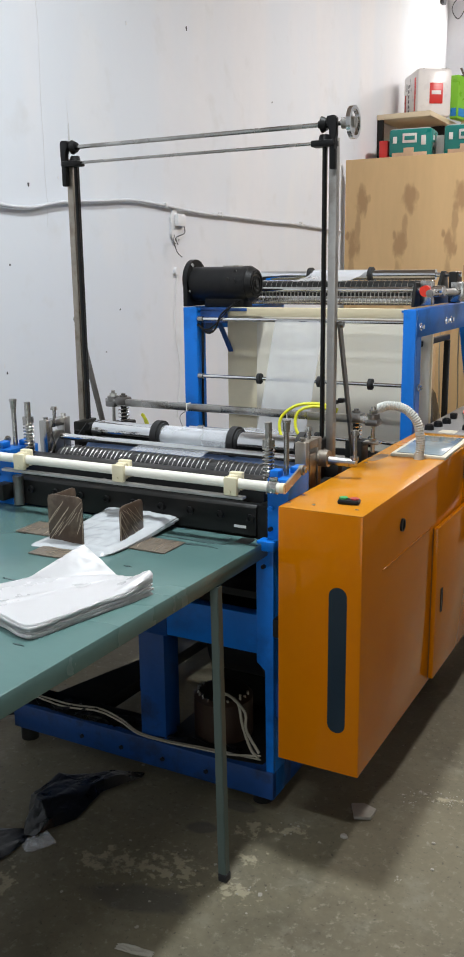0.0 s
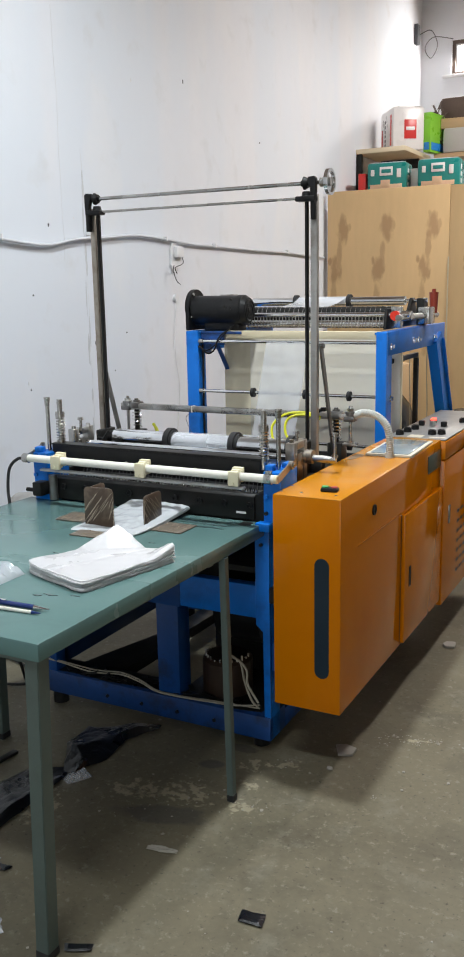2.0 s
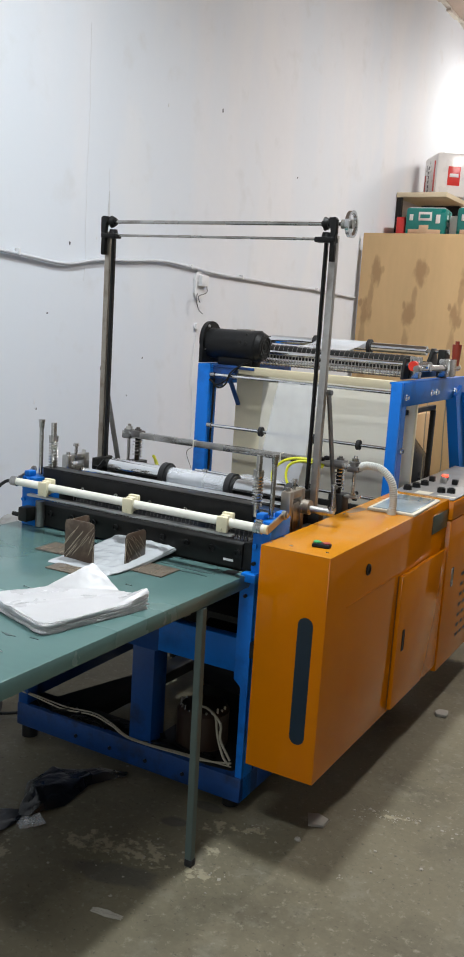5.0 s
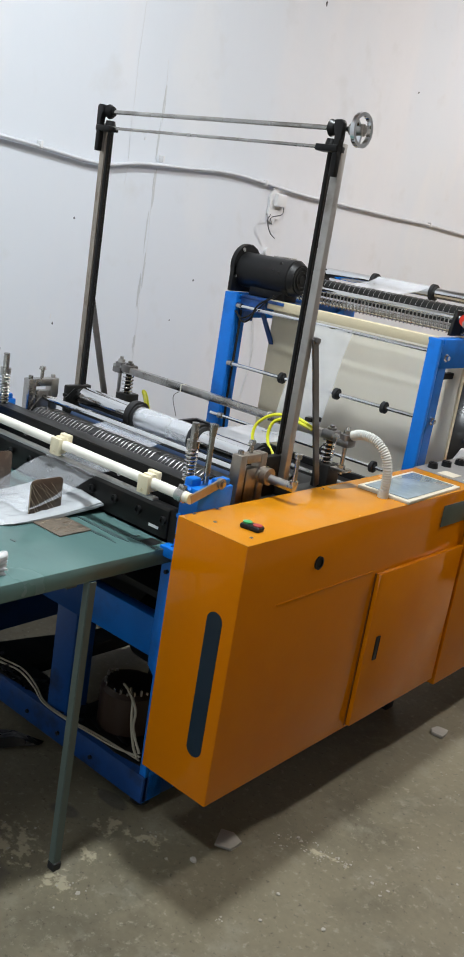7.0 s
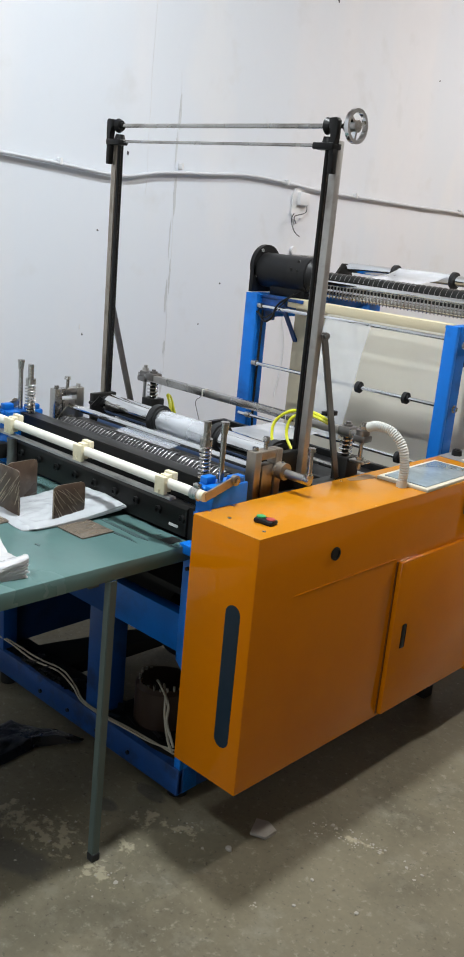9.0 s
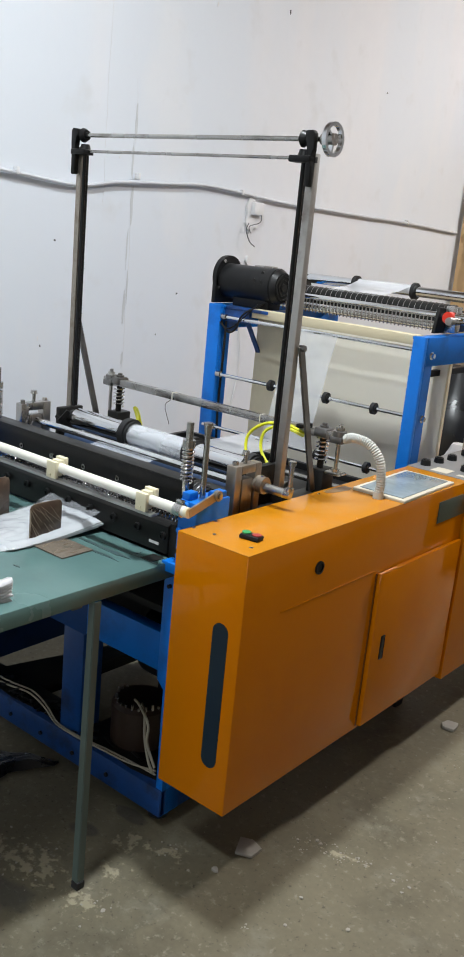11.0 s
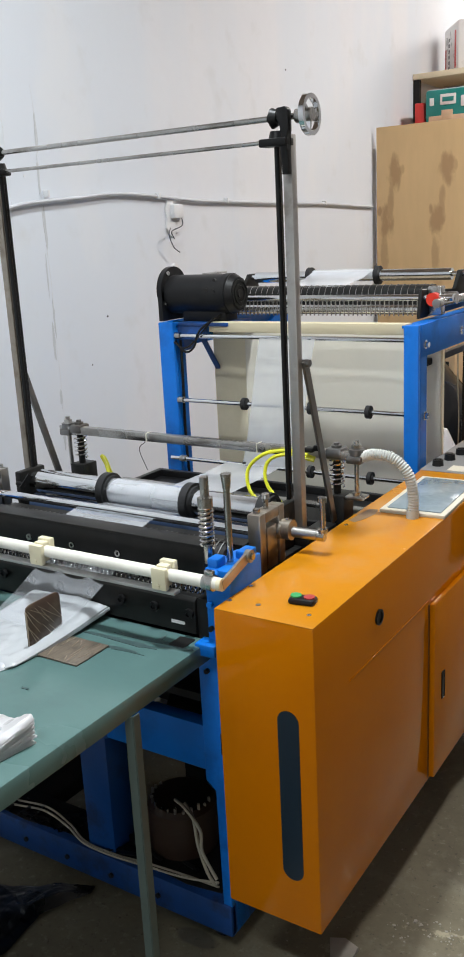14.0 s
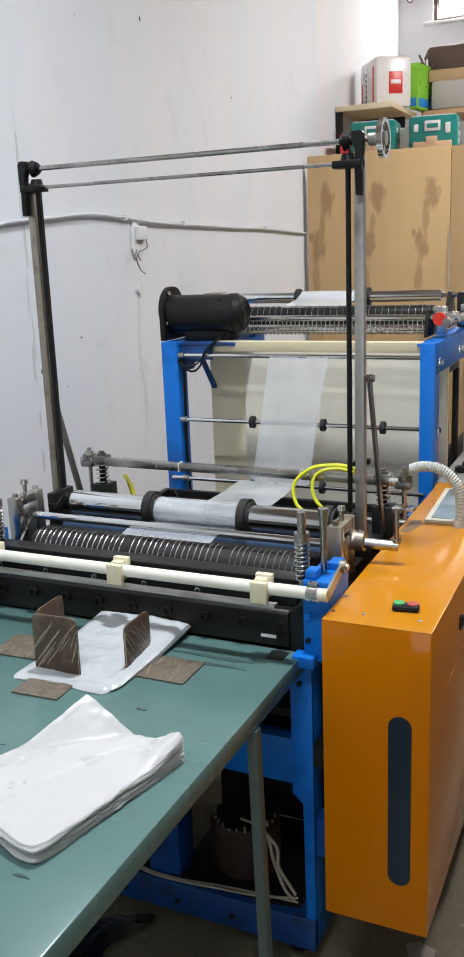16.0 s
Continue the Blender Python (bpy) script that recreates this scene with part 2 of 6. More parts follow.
def floor_stains(m):
    """Crusts of dried plaster in ragged clusters, and grease that soaked in."""
    n, k = m.node_tree.nodes, m.node_tree.links
    b = n["Principled BSDF"]
    tc = n.new("ShaderNodeTexCoord")
    warp = n.new("ShaderNodeTexNoise")
    warp.inputs["Scale"].default_value, warp.inputs["Detail"].default_value = 9, 5
    k.new(tc.outputs["Object"], warp.inputs[0])
    crust = n.new("ShaderNodeTexNoise")
    crust.inputs["Scale"].default_value, crust.inputs["Detail"].default_value, crust.inputs["Roughness"].default_value = 34, 6, 0.6
    k.new(tc.outputs["Object"], crust.inputs[0])

    def op(kind, a, c, e=None):
        q = n.new("ShaderNodeMath")
        q.operation = kind
        for s, v in zip(q.inputs, (a, c, e)):
            if v is None:
                continue
            if isinstance(v, (int, float)):
                s.default_value = v
            else:
                k.new(v, s)
        return q.outputs[0]

    def blob(x, y, rx, ry, turn):
        mp = n.new("ShaderNodeMapping")
        mp.vector_type = "TEXTURE"
        mp.inputs["Location"].default_value = (x, y, 0)
        mp.inputs["Rotation"].default_value = (0, 0, radians(turn))
        mp.inputs["Scale"].default_value = (rx, ry, 1)
        k.new(tc.outputs["Object"], mp.inputs[0])
        ln = n.new("ShaderNodeVectorMath")
        ln.operation = "LENGTH"
        flat = n.new("ShaderNodeVectorMath")
        flat.operation = "MULTIPLY"
        flat.inputs[1].default_value = (1, 1, 0)
        k.new(mp.outputs[0], flat.inputs[0])
        k.new(flat.outputs[0], ln.inputs[0])
        return ln.outputs["Value"]

    def lay(mask, colour):
        x = n.new("ShaderNodeMix")
        x.data_type = "RGBA"
        k.new(mask, x.inputs[0])
        k.new(b.inputs["Base Color"].links[0].from_socket, x.inputs[6])
        x.inputs[7].default_value = (*colour, 1)
        k.new(x.outputs[2], b.inputs["Base Color"])

    def ramp(value, lo, hi, top):
        r = n.new("ShaderNodeMapRange")
        r.inputs[1].default_value, r.inputs[2].default_value, r.inputs[3].default_value, r.inputs[4].default_value = lo, hi, 0, top
        k.new(value, r.inputs[0])
        return r.outputs[0]

    for x, y, rx, ry, turn in ((-1.125, 1.585, 0.13, 0.042, 12), (-1.14, 1.906, 0.04, 0.025, 20), (-1.098, 2.043, 0.045, 0.02, 0)):
        d = op("MULTIPLY_ADD", warp.outputs["Fac"], 1.6, op("SUBTRACT", blob(x, y, rx, ry, turn), 0.8))
        lay(ramp(op("SUBTRACT", 1.25, d), 0.0, 0.35, 0.55), (0.05, 0.052, 0.052))
    near = None
    for x, y, rx, ry, turn in ((-1.27, 1.67, 0.17, 0.07, 20), (-1.13, 1.72, 0.15, 0.09, 0), (-1.01, 1.96, 0.07, 0.05, 30), (-0.94, 1.72, 0.08, 0.06, 0), (-0.90, 2.01, 0.05, 0.04, 20), (-0.957, 1.85, 0.05, 0.05, 0), (-0.57, 2.345, 0.13, 0.016, 14), (-1.5, 1.45, 0.1, 0.12, 0)):
        d = op("SUBTRACT", 1.15, blob(x, y, rx, ry, turn))
        near = d if near is None else op("MAXIMUM", near, d)
    lay(ramp(op("ADD", op("MULTIPLY", crust.outputs["Fac"], 2.2), op("MINIMUM", op("MULTIPLY", near, 0.55), 0.42)), 1.42, 1.62, 0.62), (0.40, 0.36, 0.25))


floor_nodes(FLOOR)
floor_stains(FLOOR)
ORANGE = mat("orange_gloss_paint", (0.555, 0.166, 0.0004), 0.065, 0, 0.06, 2.5, 0.010, (0.47, 0.120, 0.0004), 0.4, 2, spec=0.2, rough_var=0.03)
# Dust, plus the lamp's yellow cast on the top put into the base colour.
DUSTYLITORANGE = mat("dusty_lit_orange_paint", (0.51, 0.195, 0.005), 0.24, 0, 0.08, 4, 0.03, (0.46, 0.22, 0.06), 0.55, 5, spec=0.35, rough_var=0.14)
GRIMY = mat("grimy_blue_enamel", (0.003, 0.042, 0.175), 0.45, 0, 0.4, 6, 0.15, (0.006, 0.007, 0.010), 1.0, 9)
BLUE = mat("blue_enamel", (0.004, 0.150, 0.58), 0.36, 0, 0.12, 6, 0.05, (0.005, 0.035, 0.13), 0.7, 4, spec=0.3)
# Base far darker than BLUE, with near-black oily patches over it.
BLUE_DARK_OILY = mat("dark_oily_blue_enamel", (0.003, 0.056, 0.235), 0.42, 0, 0.3, 7, 0.08, (0.008, 0.011, 0.025), 1.0, 7)
STEEL = mat("brushed_steel", (0.47, 0.46, 0.44), 0.27, 1, 0.22, 9, 0.04, (0.13, 0.10, 0.07), 0.6, 8, stretch=(1, 1, 0.3))
POSTSTEEL = mat("dull_steel_tube", (0.40, 0.39, 0.375), 0.42, 0.65, 0.25, 8, 0.05, (0.14, 0.105, 0.08), 0.6, 9, stretch=(1, 1, 0.25))
RUSTY = mat("rusty_steel", (0.36, 0.32, 0.27), 0.38, 0.9, 0.3, 12, 0.08, (0.12, 0.078, 0.05), 0.75, 11)
DARKSTEEL = mat("dark_flat_steel", (0.22, 0.215, 0.21), 0.33, 0.9, 0.25, 9, 0.05, (0.10, 0.075, 0.055), 0.6, 8)
CHROME = mat("chrome", (0.74, 0.75, 0.76), 0.10, 1, 0.05, 9, 0.01, rough_var=0.05)
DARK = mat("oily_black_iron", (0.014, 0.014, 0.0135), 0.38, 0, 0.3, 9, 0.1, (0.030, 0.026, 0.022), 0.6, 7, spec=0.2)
BLACK = mat("black_paint", (0.010, 0.010, 0.0105), 0.38, 0, 0.25, 12, 0.06, (0.028, 0.026, 0.024), 0.4, 9, spec=0.2)
RUBBER = mat("black_rubber", (0.02, 0.02, 0.021), 0.6, 0, 0.2, 20, 0.1, spec=0.3)
GREEN = mat("green_table_laminate", (0.098, 0.182, 0.174), 0.26, 0, 0.09, 3, 0.03, (0.075, 0.13, 0.125), 0.6, 3.5, stretch=(0.35, 1, 1), rough_var=0.1)
GREENLEG = mat("grey_green_leg_paint", (0.084, 0.113, 0.101), 0.45, 0.1, 0.15, 8, 0.05, (0.07, 0.085, 0.075), 0.6, 6)
CREAM = mat("cream_plastic", (0.72, 0.66, 0.47), 0.4, 0, 0.06, 8, 0.03, (0.55, 0.47, 0.3), 0.3, 9)
IVORY = mat("white_tube", (0.76, 0.74, 0.66), 0.35, 0, 0.05, 8, 0.02, (0.55, 0.52, 0.45), 0.3, 10)
BOARDLIGHT = mat("pale_board", (0.74, 0.70, 0.60), 0.6, 0, 0.03, 2, 0.03, (0.66, 0.62, 0.52), 0.3, 1.6)
GREYEDGE = mat("scuffed_grey_edge", (0.40, 0.40, 0.39), 0.4, 0.4, 0.2, 14, 0.06, (0.14, 0.14, 0.13), 0.6, 12)
BOARD = mat("cream_board", (0.80, 0.72, 0.53), 0.55, 0, 0.05, 2, 0.03, (0.48, 0.43, 0.31), 0.4, 1.8)
PALEWOOD = mat("pale_wood", (0.56, 0.49, 0.335), 0.6, 0, 0.12, 6, 0.05, stretch=(0.15, 1, 1))
SHELFTOP = mat("pale_shelf_board", (0.70, 0.60, 0.42), 0.6, 0, 0.1, 6, 0.05, stretch=(0.2, 1, 1))
PLY = plywood_mat()
SHELFWOOD = mat("shelf_wood", (0.50, 0.34, 0.19), 0.6, 0, 0.15, 6, 0.05, stretch=(0.2, 1, 1))
FILM = film_mat("polythene_film", (0.78, 0.80, 0.84), 0.52)
FILMCLEAR = film_mat("clear_polythene", (0.8, 0.83, 0.88), 0.70, 0.15)
BAGS = mat("white_polythene_bags", (0.55, 0.545, 0.555), 0.3, 0, 0.03, 12, 0.08, grain=35)
BAGS.node_tree.nodes["Principled BSDF"].inputs["Subsurface Weight"].default_value = 1.0
BAGS.node_tree.nodes["Principled BSDF"].inputs["Subsurface Radius"].default_value = (0.03, 0.03, 0.03)
BAGS.node_tree.nodes["Principled BSDF"].inputs["Subsurface Scale"].default_value = 1.0
FILMTONGUE = film_mat("clear_film_tongue", (0.8, 0.83, 0.88), 0.76, 0.12)
FILM_PILE = mat("stacked_clear_bags", (0.47, 0.49, 0.51), 0.18, 0, 0.1, 9, 0.3, grain=25)
TAPED = mat("brown_taped_plate", (0.082, 0.053, 0.037), 0.3, 0, 0.3, 9, 0.2, (0.30, 0.235, 0.17), 0.55, 16, stretch=(1, 3, 1))
TAPEDFOOT = mat("scuffed_taped_foot", (0.155, 0.125, 0.095), 0.4, 0, 0.6, 30, 0.3, (0.045, 0.035, 0.028), 0.95, 26, stretch=(1, 5, 1), grain=120)
TAPE = mat("clear_tape_crease", (0.46, 0.38, 0.29), 0.3, 0, 0.2, 20, 0.1)
HOSE = mat("pale_grey_hose", (0.50, 0.51, 0.48), 0.5, 0, 0.06, 20, 0.05)
YELLOW = mat("yellow_wire", (0.62, 0.62, 0.02), 0.4, 0, 0.1, 20, 0.03)
SCREEN = mat("control_screen", (0.20, 0.245, 0.27), 0.16, 0, 0.3, 14, 0.03, (0.42, 0.46, 0.48), 0.5, 9)
BEZEL = mat("beige_bezel", (0.55, 0.50, 0.40), 0.4, 0, 0.08, 9, 0.03)
GREYPANEL = mat("grey_control_panel", (0.20, 0.195, 0.19), 0.4, 0.2, 0.1, 9, 0.03)
RED = mat("red_plastic", (0.62, 0.03, 0.012), 0.3, 0, 0.1, 12, 0.02)
DARKRED = mat("worn_red_grip", (0.26, 0.035, 0.018), 0.4, 0, 0.2, 12, 0.05)
GREENBTN = mat("green_button", (0.03, 0.30, 0.09), 0.4, 0, 0.1, 20, 0.02)
REDBTN = mat("red_button", (0.34, 0.03, 0.03), 0.4, 0, 0.1, 20, 0.02)
COPPER = mat("varnished_winding", (0.028, 0.014, 0.008), 0.4, 0, 0.3, 12, 0.2, (0.03, 0.02, 0.012), 0.7, 8)
WHITEWIRE = mat("grimy_white_wire", (0.36, 0.33, 0.255), 0.5, 0, 0.15, 20, 0.05, (0.25, 0.22, 0.16), 0.5, 12)
GREYCABLE = mat("painted_wall_cable", (0.53, 0.545, 0.58), 0.6, 0, 0.12, 10, 0.05)
BLACKPLASTIC = mat("black_plastic_sheet", (0.006, 0.0065, 0.008), 0.3, 0, 0.3, 9, 0.3)
TEAL = mat("teal_wrapper", (0.012, 0.21, 0.19), 0.3, 0, 0.1, 9, 0.05)
WHITEWRAP = mat("white_wrapper", (0.75, 0.73, 0.72), 0.3, 0, 0.05, 9, 0.1)
REDWRAP = mat("red_print", (0.62, 0.035, 0.03), 0.35, 0, 0.1, 9, 0.02)
LIME = mat("lime_wrapper", (0.22, 0.55, 0.04), 0.3, 0, 0.1, 9, 0.05)
SKYBLUE = mat("blue_wrapper", (0.02, 0.22, 0.62), 0.3, 0, 0.1, 9, 0.05)
PEACH = mat("peach_print", (0.60, 0.42, 0.28), 0.4, 0, 0.15, 20, 0.02)
BROWNJUNK = mat("old_brown_leather_case", (0.11, 0.075, 0.06), 0.5, 0, 0.3, 6, 0.2)
GREYBOX = mat("grey_card", (0.45, 0.43, 0.41), 0.7, 0, 0.1, 6, 0.1)
CHIP = mat("pale_rubble", (0.30, 0.28, 0.245), 0.8, 0, 0.2, 20, 0.3)
PATCH = mat("dried_white_splash", (0.30, 0.28, 0.235), 0.8, 0, 0.2, 20, 0.2)
PLASTER = mat("chipped_plaster", (0.70, 0.70, 0.71), 0.8, 0, 0.08, 12, 0.4)
CRACK = mat("hairline_crack", (0.68, 0.68, 0.69), 0.9, 0, 0.2, 20, 0.1)
SPECK = mat("dark_speck", (0.08, 0.08, 0.09), 0.8, 0, 0.2, 20, 0.1)
PENBLUE = mat("navy_pen_barrel", (0.012, 0.03, 0.14), 0.25, 0, 0.05, 20, 0.01)
REDGLOW = glow("red_signal_lamp", (1.0, 0.04, 0.02), 6)
SKYGLOW = glow("bright_sky", (1.0, 0.98, 0.95), 2.2)

# ---- mesh tools ----
ORIGIN = {}


class Shape:
    """A mesh in the making, in world metres; solids are added to it one by one."""

    def __init__(self):
        self.bm = bmesh.new()

    def box(self, x0, x1, y0, y1, z0, z1, bevel=0.0, rot=None):
        g = bmesh.ops.create_cube(self.bm, size=1)
        vs = g["verts"]
        bmesh.ops.scale(self.bm, vec=(abs(x1 - x0), abs(y1 - y0), abs(z1 - z0)), verts=vs)
        if bevel:
            es = list({e for v in vs for e in v.link_edges})
            r = bmesh.ops.bevel(self.bm, geom=es, offset=bevel, segments=2, affect="EDGES", profile=0.5)
            vs = list({v for f in r["faces"] for v in f.verts} | {v for v in vs if v.is_valid})
        if rot is not None:
            bmesh.ops.transform(self.bm, matrix=rot, verts=vs)
        bmesh.ops.translate(self.bm, vec=((x0 + x1) / 2, (y0 + y1) / 2, (z0 + z1) / 2), verts=vs)
        return self

    def cyl(self, a, b, r, r2=None, n=20):
        a, b = Vector(a), Vector(b)
        m = Matrix.Translation((a + b) / 2) @ (b - a).to_track_quat("Z", "Y").to_matrix().to_4x4()
        bmesh.ops.create_cone(self.bm, cap_ends=True, segments=n, radius1=r, radius2=r if r2 is None else r2, depth=(b - a).length, matrix=m)
        return self

    def ball(self, c, r, sx=1, sy=1, sz=1, n=16):
        bmesh.ops.create_uvsphere(self.bm, u_segments=n, v_segments=n // 2, radius=r, matrix=Matrix.Translation(c) @ Matrix.Diagonal((sx, sy, sz, 1)))
        return self

    def beam(self, a, b, w, h, up=(0, 0, 1)):
        """A bar of w by h from a to b."""
        a, b = Vector(a), Vector(b)
        z = (b - a).normalized()
        x = Vector(up).cross(z).normalized()
        y = z.cross(x)
        m = Matrix((x, y, z)).transposed().to_4x4()
        m.translation = (a + b) / 2
        bmesh.ops.create_cube(self.bm, size=1, matrix=m @ Matrix.Diagonal((w, h, (b - a).length, 1)))
        return self

    def tube(self, pts, r, n=8, ridges=0, ridge=0.0):
        pts = [Vector(p) for p in pts]
        rings = []
        side = None
        for i, p in enumerate(pts):
            d = (pts[min(i + 1, len(pts) - 1)] - pts[max(i - 1, 0)]).normalized()
            side = (d.orthogonal() if side is None else side - d * side.dot(d)).normalized()
            up = d.cross(side)
            rr = r + (ridge if ridges and i % 2 else 0)
            rings.append([self.bm.verts.new(p + rr * (math.cos(q * math.tau / n) * side + math.sin(q * math.tau / n) * up)) for q in range(n)])
        for a, b in zip(rings, rings[1:]):
            for q in range(n):
                self.bm.faces.new((a[q], a[(q + 1) % n], b[(q + 1) % n], b[q]))
        self.bm.faces.new(rings[0][::-1])
        self.bm.faces.new(rings[-1])
        return self

    def spring(self, x, y, z0, z1, r, wire, turns):
        pts = []
        steps = int(turns * 14)
        for i in range(steps + 1):
            q = i / 14 * math.tau
            pts.append((x + r * math.cos(q), y + r * math.sin(q), z0 + (z1 - z0) * i / steps))
        return self.tube(pts, wire, 6)

    def ring(self, c, r_out, r_in, half, axis="x", n=28):
        """A flat ring with a hole."""
        loops = []
        for rad, off in ((r_out, -half), (r_out, half), (r_in, half), (r_in, -half)):
            loop = []
            for q in range(n):
                u, v = rad * math.cos(q * math.tau / n), rad * math.sin(q * math.tau / n)
                p = {"x": (off, u, v), "y": (u, off, v), "z": (u, v, off)}[axis]
                loop.append(self.bm.verts.new(Vector(c) + Vector(p)))
            loops.append(loop)
        for i in range(4):
            a, b = loops[i], loops[(i + 1) % 4]
            for q in range(n):
                self.bm.faces.new((a[q], b[q], b[(q + 1) % n], a[(q + 1) % n]))
        return self

    def sheet(self, rows, thick=0.0):
        """A surface through rows of points, thickened downwards."""
        vs = [[self.bm.verts.new(p) for p in row] for row in rows]
        fs = []
        for a, b in zip(vs, vs[1:]):
            for i in range(len(a) - 1):
                fs.append(self.bm.faces.new((a[i], a[i + 1], b[i + 1], b[i])))
        if thick:
            bmesh.ops.recalc_face_normals(self.bm, faces=fs)
            bmesh.ops.solidify(self.bm, geom=fs, thickness=thick)
        return self

    def prism(self, outline, axis, a, b, bevel=0.0):
        """An outline in the plane across axis, drawn out from a to b."""
        def at(u, v, w):
            return {"x": (w, u, v), "y": (u, w, v), "z": (u, v, w)}[axis]
        lo = [self.bm.verts.new(at(u, v, a)) for u, v in outline]
        hi = [self.bm.verts.new(at(u, v, b)) for u, v in outline]
        fs = [self.bm.faces.new(lo), self.bm.faces.new(hi[::-1])]
        for i in range(len(lo)):
            j = (i + 1) % len(lo)
            fs.append(self.bm.faces.new((lo[i], hi[i], hi[j], lo[j])))
        if bevel:
            es = list({e for f in fs for e in f.edges})
            bmesh.ops.bevel(self.bm, geom=es, offset=bevel, segments=2, affect="EDGES", profile=0.5)
        return self

    def mesh(self, name, material, origin, smooth=True):
        bmesh.ops.recalc_face_normals(self.bm, faces=self.bm.faces)
        bmesh.ops.translate(self.bm, vec=-Vector(origin), verts=self.bm.verts)
        me = bpy.data.meshes.new(name)
        if smooth:
            for f in self.bm.faces:
                f.smooth = True
            for e in self.bm.edges:
                if len(e.link_faces) == 2 and e.calc_face_angle(0) > radians(35):
                    e.smooth = False
        self.bm.to_mesh(me)
        self.bm.free()
        me.materials.append(material)
        return me


def solid(name, shape, material, label="", category="", kind="", group="", at=(0, 0, 0)):
    """A thing or a piece of the setting that is one mesh."""
    ob = new(name, shape.mesh(name, material, at))
    ob.location = at
    ORIGIN[ob.name] = Vector(at)
    return tagged(ob, label, category, group, kind)


def thing(name, at, label, category, group=""):
    ob = new(name)
    ob.location = at
    ob.empty_display_size = 0.05
    ORIGIN[ob.name] = Vector(at)
    return tagged(ob, label, category, group)


def part(name, shape, material, parent, label="", at=None):
    """One mesh under a thing or under one of its parts; at: its own origin, for a part that turns."""
    base = ORIGIN[parent.name]
    origin = base if at is None else Vector(at)
    ob = new(name, shape.mesh(name, material, origin))
    ob.parent = parent
    ob.location = origin - base
    ORIGIN[ob.name] = origin
    return tagged(ob, label)


def repeat(ob, offset):
    """The same part again, moved."""
    o = ob.copy()
    scene.collection.objects.link(o)
    o.location = ob.location + Vector(offset)
    ORIGIN[o.name] = ORIGIN[ob.name] + Vector(offset)
    return o


def arc(points, steps=8):
    """A smooth line through points."""
    p = [Vector(q) for q in points]
    p = [2 * p[0] - p[1], *p, 2 * p[-1] - p[-2]]
    out = []
    for i in range(1, len(p) - 2):
        a, b, c, d = p[i - 1], p[i], p[i + 1], p[i + 2]
        for s in range(steps):
            t = s / steps
            out.append(0.5 * (2 * b + (c - a) * t + (2 * a - 5 * b + 4 * c - d) * t * t + (3 * b - a - 3 * c + d) * t ** 3))
    out.append(p[-2])
    return out

# ---- the room ----
XL, XR, YF, YB, ZC = -2.65, 4.2, -3.0, 9.44, 4.47
solid("floor", Shape().box(XL - 0.2, XR + 0.2, YF - 0.2, YB + 0.2, -0.2, 0.0), FLOOR, "worn grey concrete floor with stains and rubble", "floor", "structure")
wall_left = solid("wall_left", Shape().box(XL - 0.2, XL, YF - 0.2, YB + 0.2, 0.0, ZC), WALL, "uneven white painted wall with cracks and smudges", "wall", "structure")
WX0, WX1, WZ0, WZ1 = -2.33, -1.30, 3.66, 3.985
back = Shape().box(XL, WX0, YB, YB + 0.2, 0, ZC).box(WX1, XR, YB, YB + 0.2, 0, ZC).box(WX0, WX1, YB, YB + 0.2, 0, WZ0).box(WX0, WX1, YB, YB + 0.2, WZ1, ZC)
solid("wall_back", back, WALL, "white painted end wall with a small high window", "wall", "structure")
solid("wall_right", Shape().box(XR, XR + 0.2, YF - 0.2, YB + 0.2, 0, ZC), BARE, "unseen brown plaster wall closing the room", "wall", "structure")
front = Shape().box(XL, -0.6, YF - 0.2, YF, 0, ZC).box(1.0, XR, YF - 0.2, YF, 0, ZC).box(-0.6, 1.0, YF - 0.2, YF, 2.6, ZC)
solid("wall_front", front, BARE, "unseen bare plaster wall with an assumed doorway", "wall", "structure")
solid("ceiling", Shape().box(XL - 0.2, XR + 0.2, YF - 0.2, YB + 0.2, ZC, ZC + 0.2), CEIL, "bare brownish ceiling slab", "ceiling", "structure")


def ragged(a, b, along, drop, seed):
    """A torn strip along a ceiling joint."""
    rnd = random.Random(seed)
    s = Shape()
    p = a
    while p < b:
        q = p + rnd.uniform(0.08, 0.3)
        d = drop * rnd.uniform(0.4, 1.5)
        w = rnd.uniform(0.02, 0.06)
        if along == "y":
            s.box(XL, XL + w, p, min(q, b), ZC - d, ZC - 0.002)
        else:
            s.box(p, min(q, b), YB - w, YB, ZC - d, ZC - 0.002)
        p = q + rnd.uniform(0, 0.02)
    return s


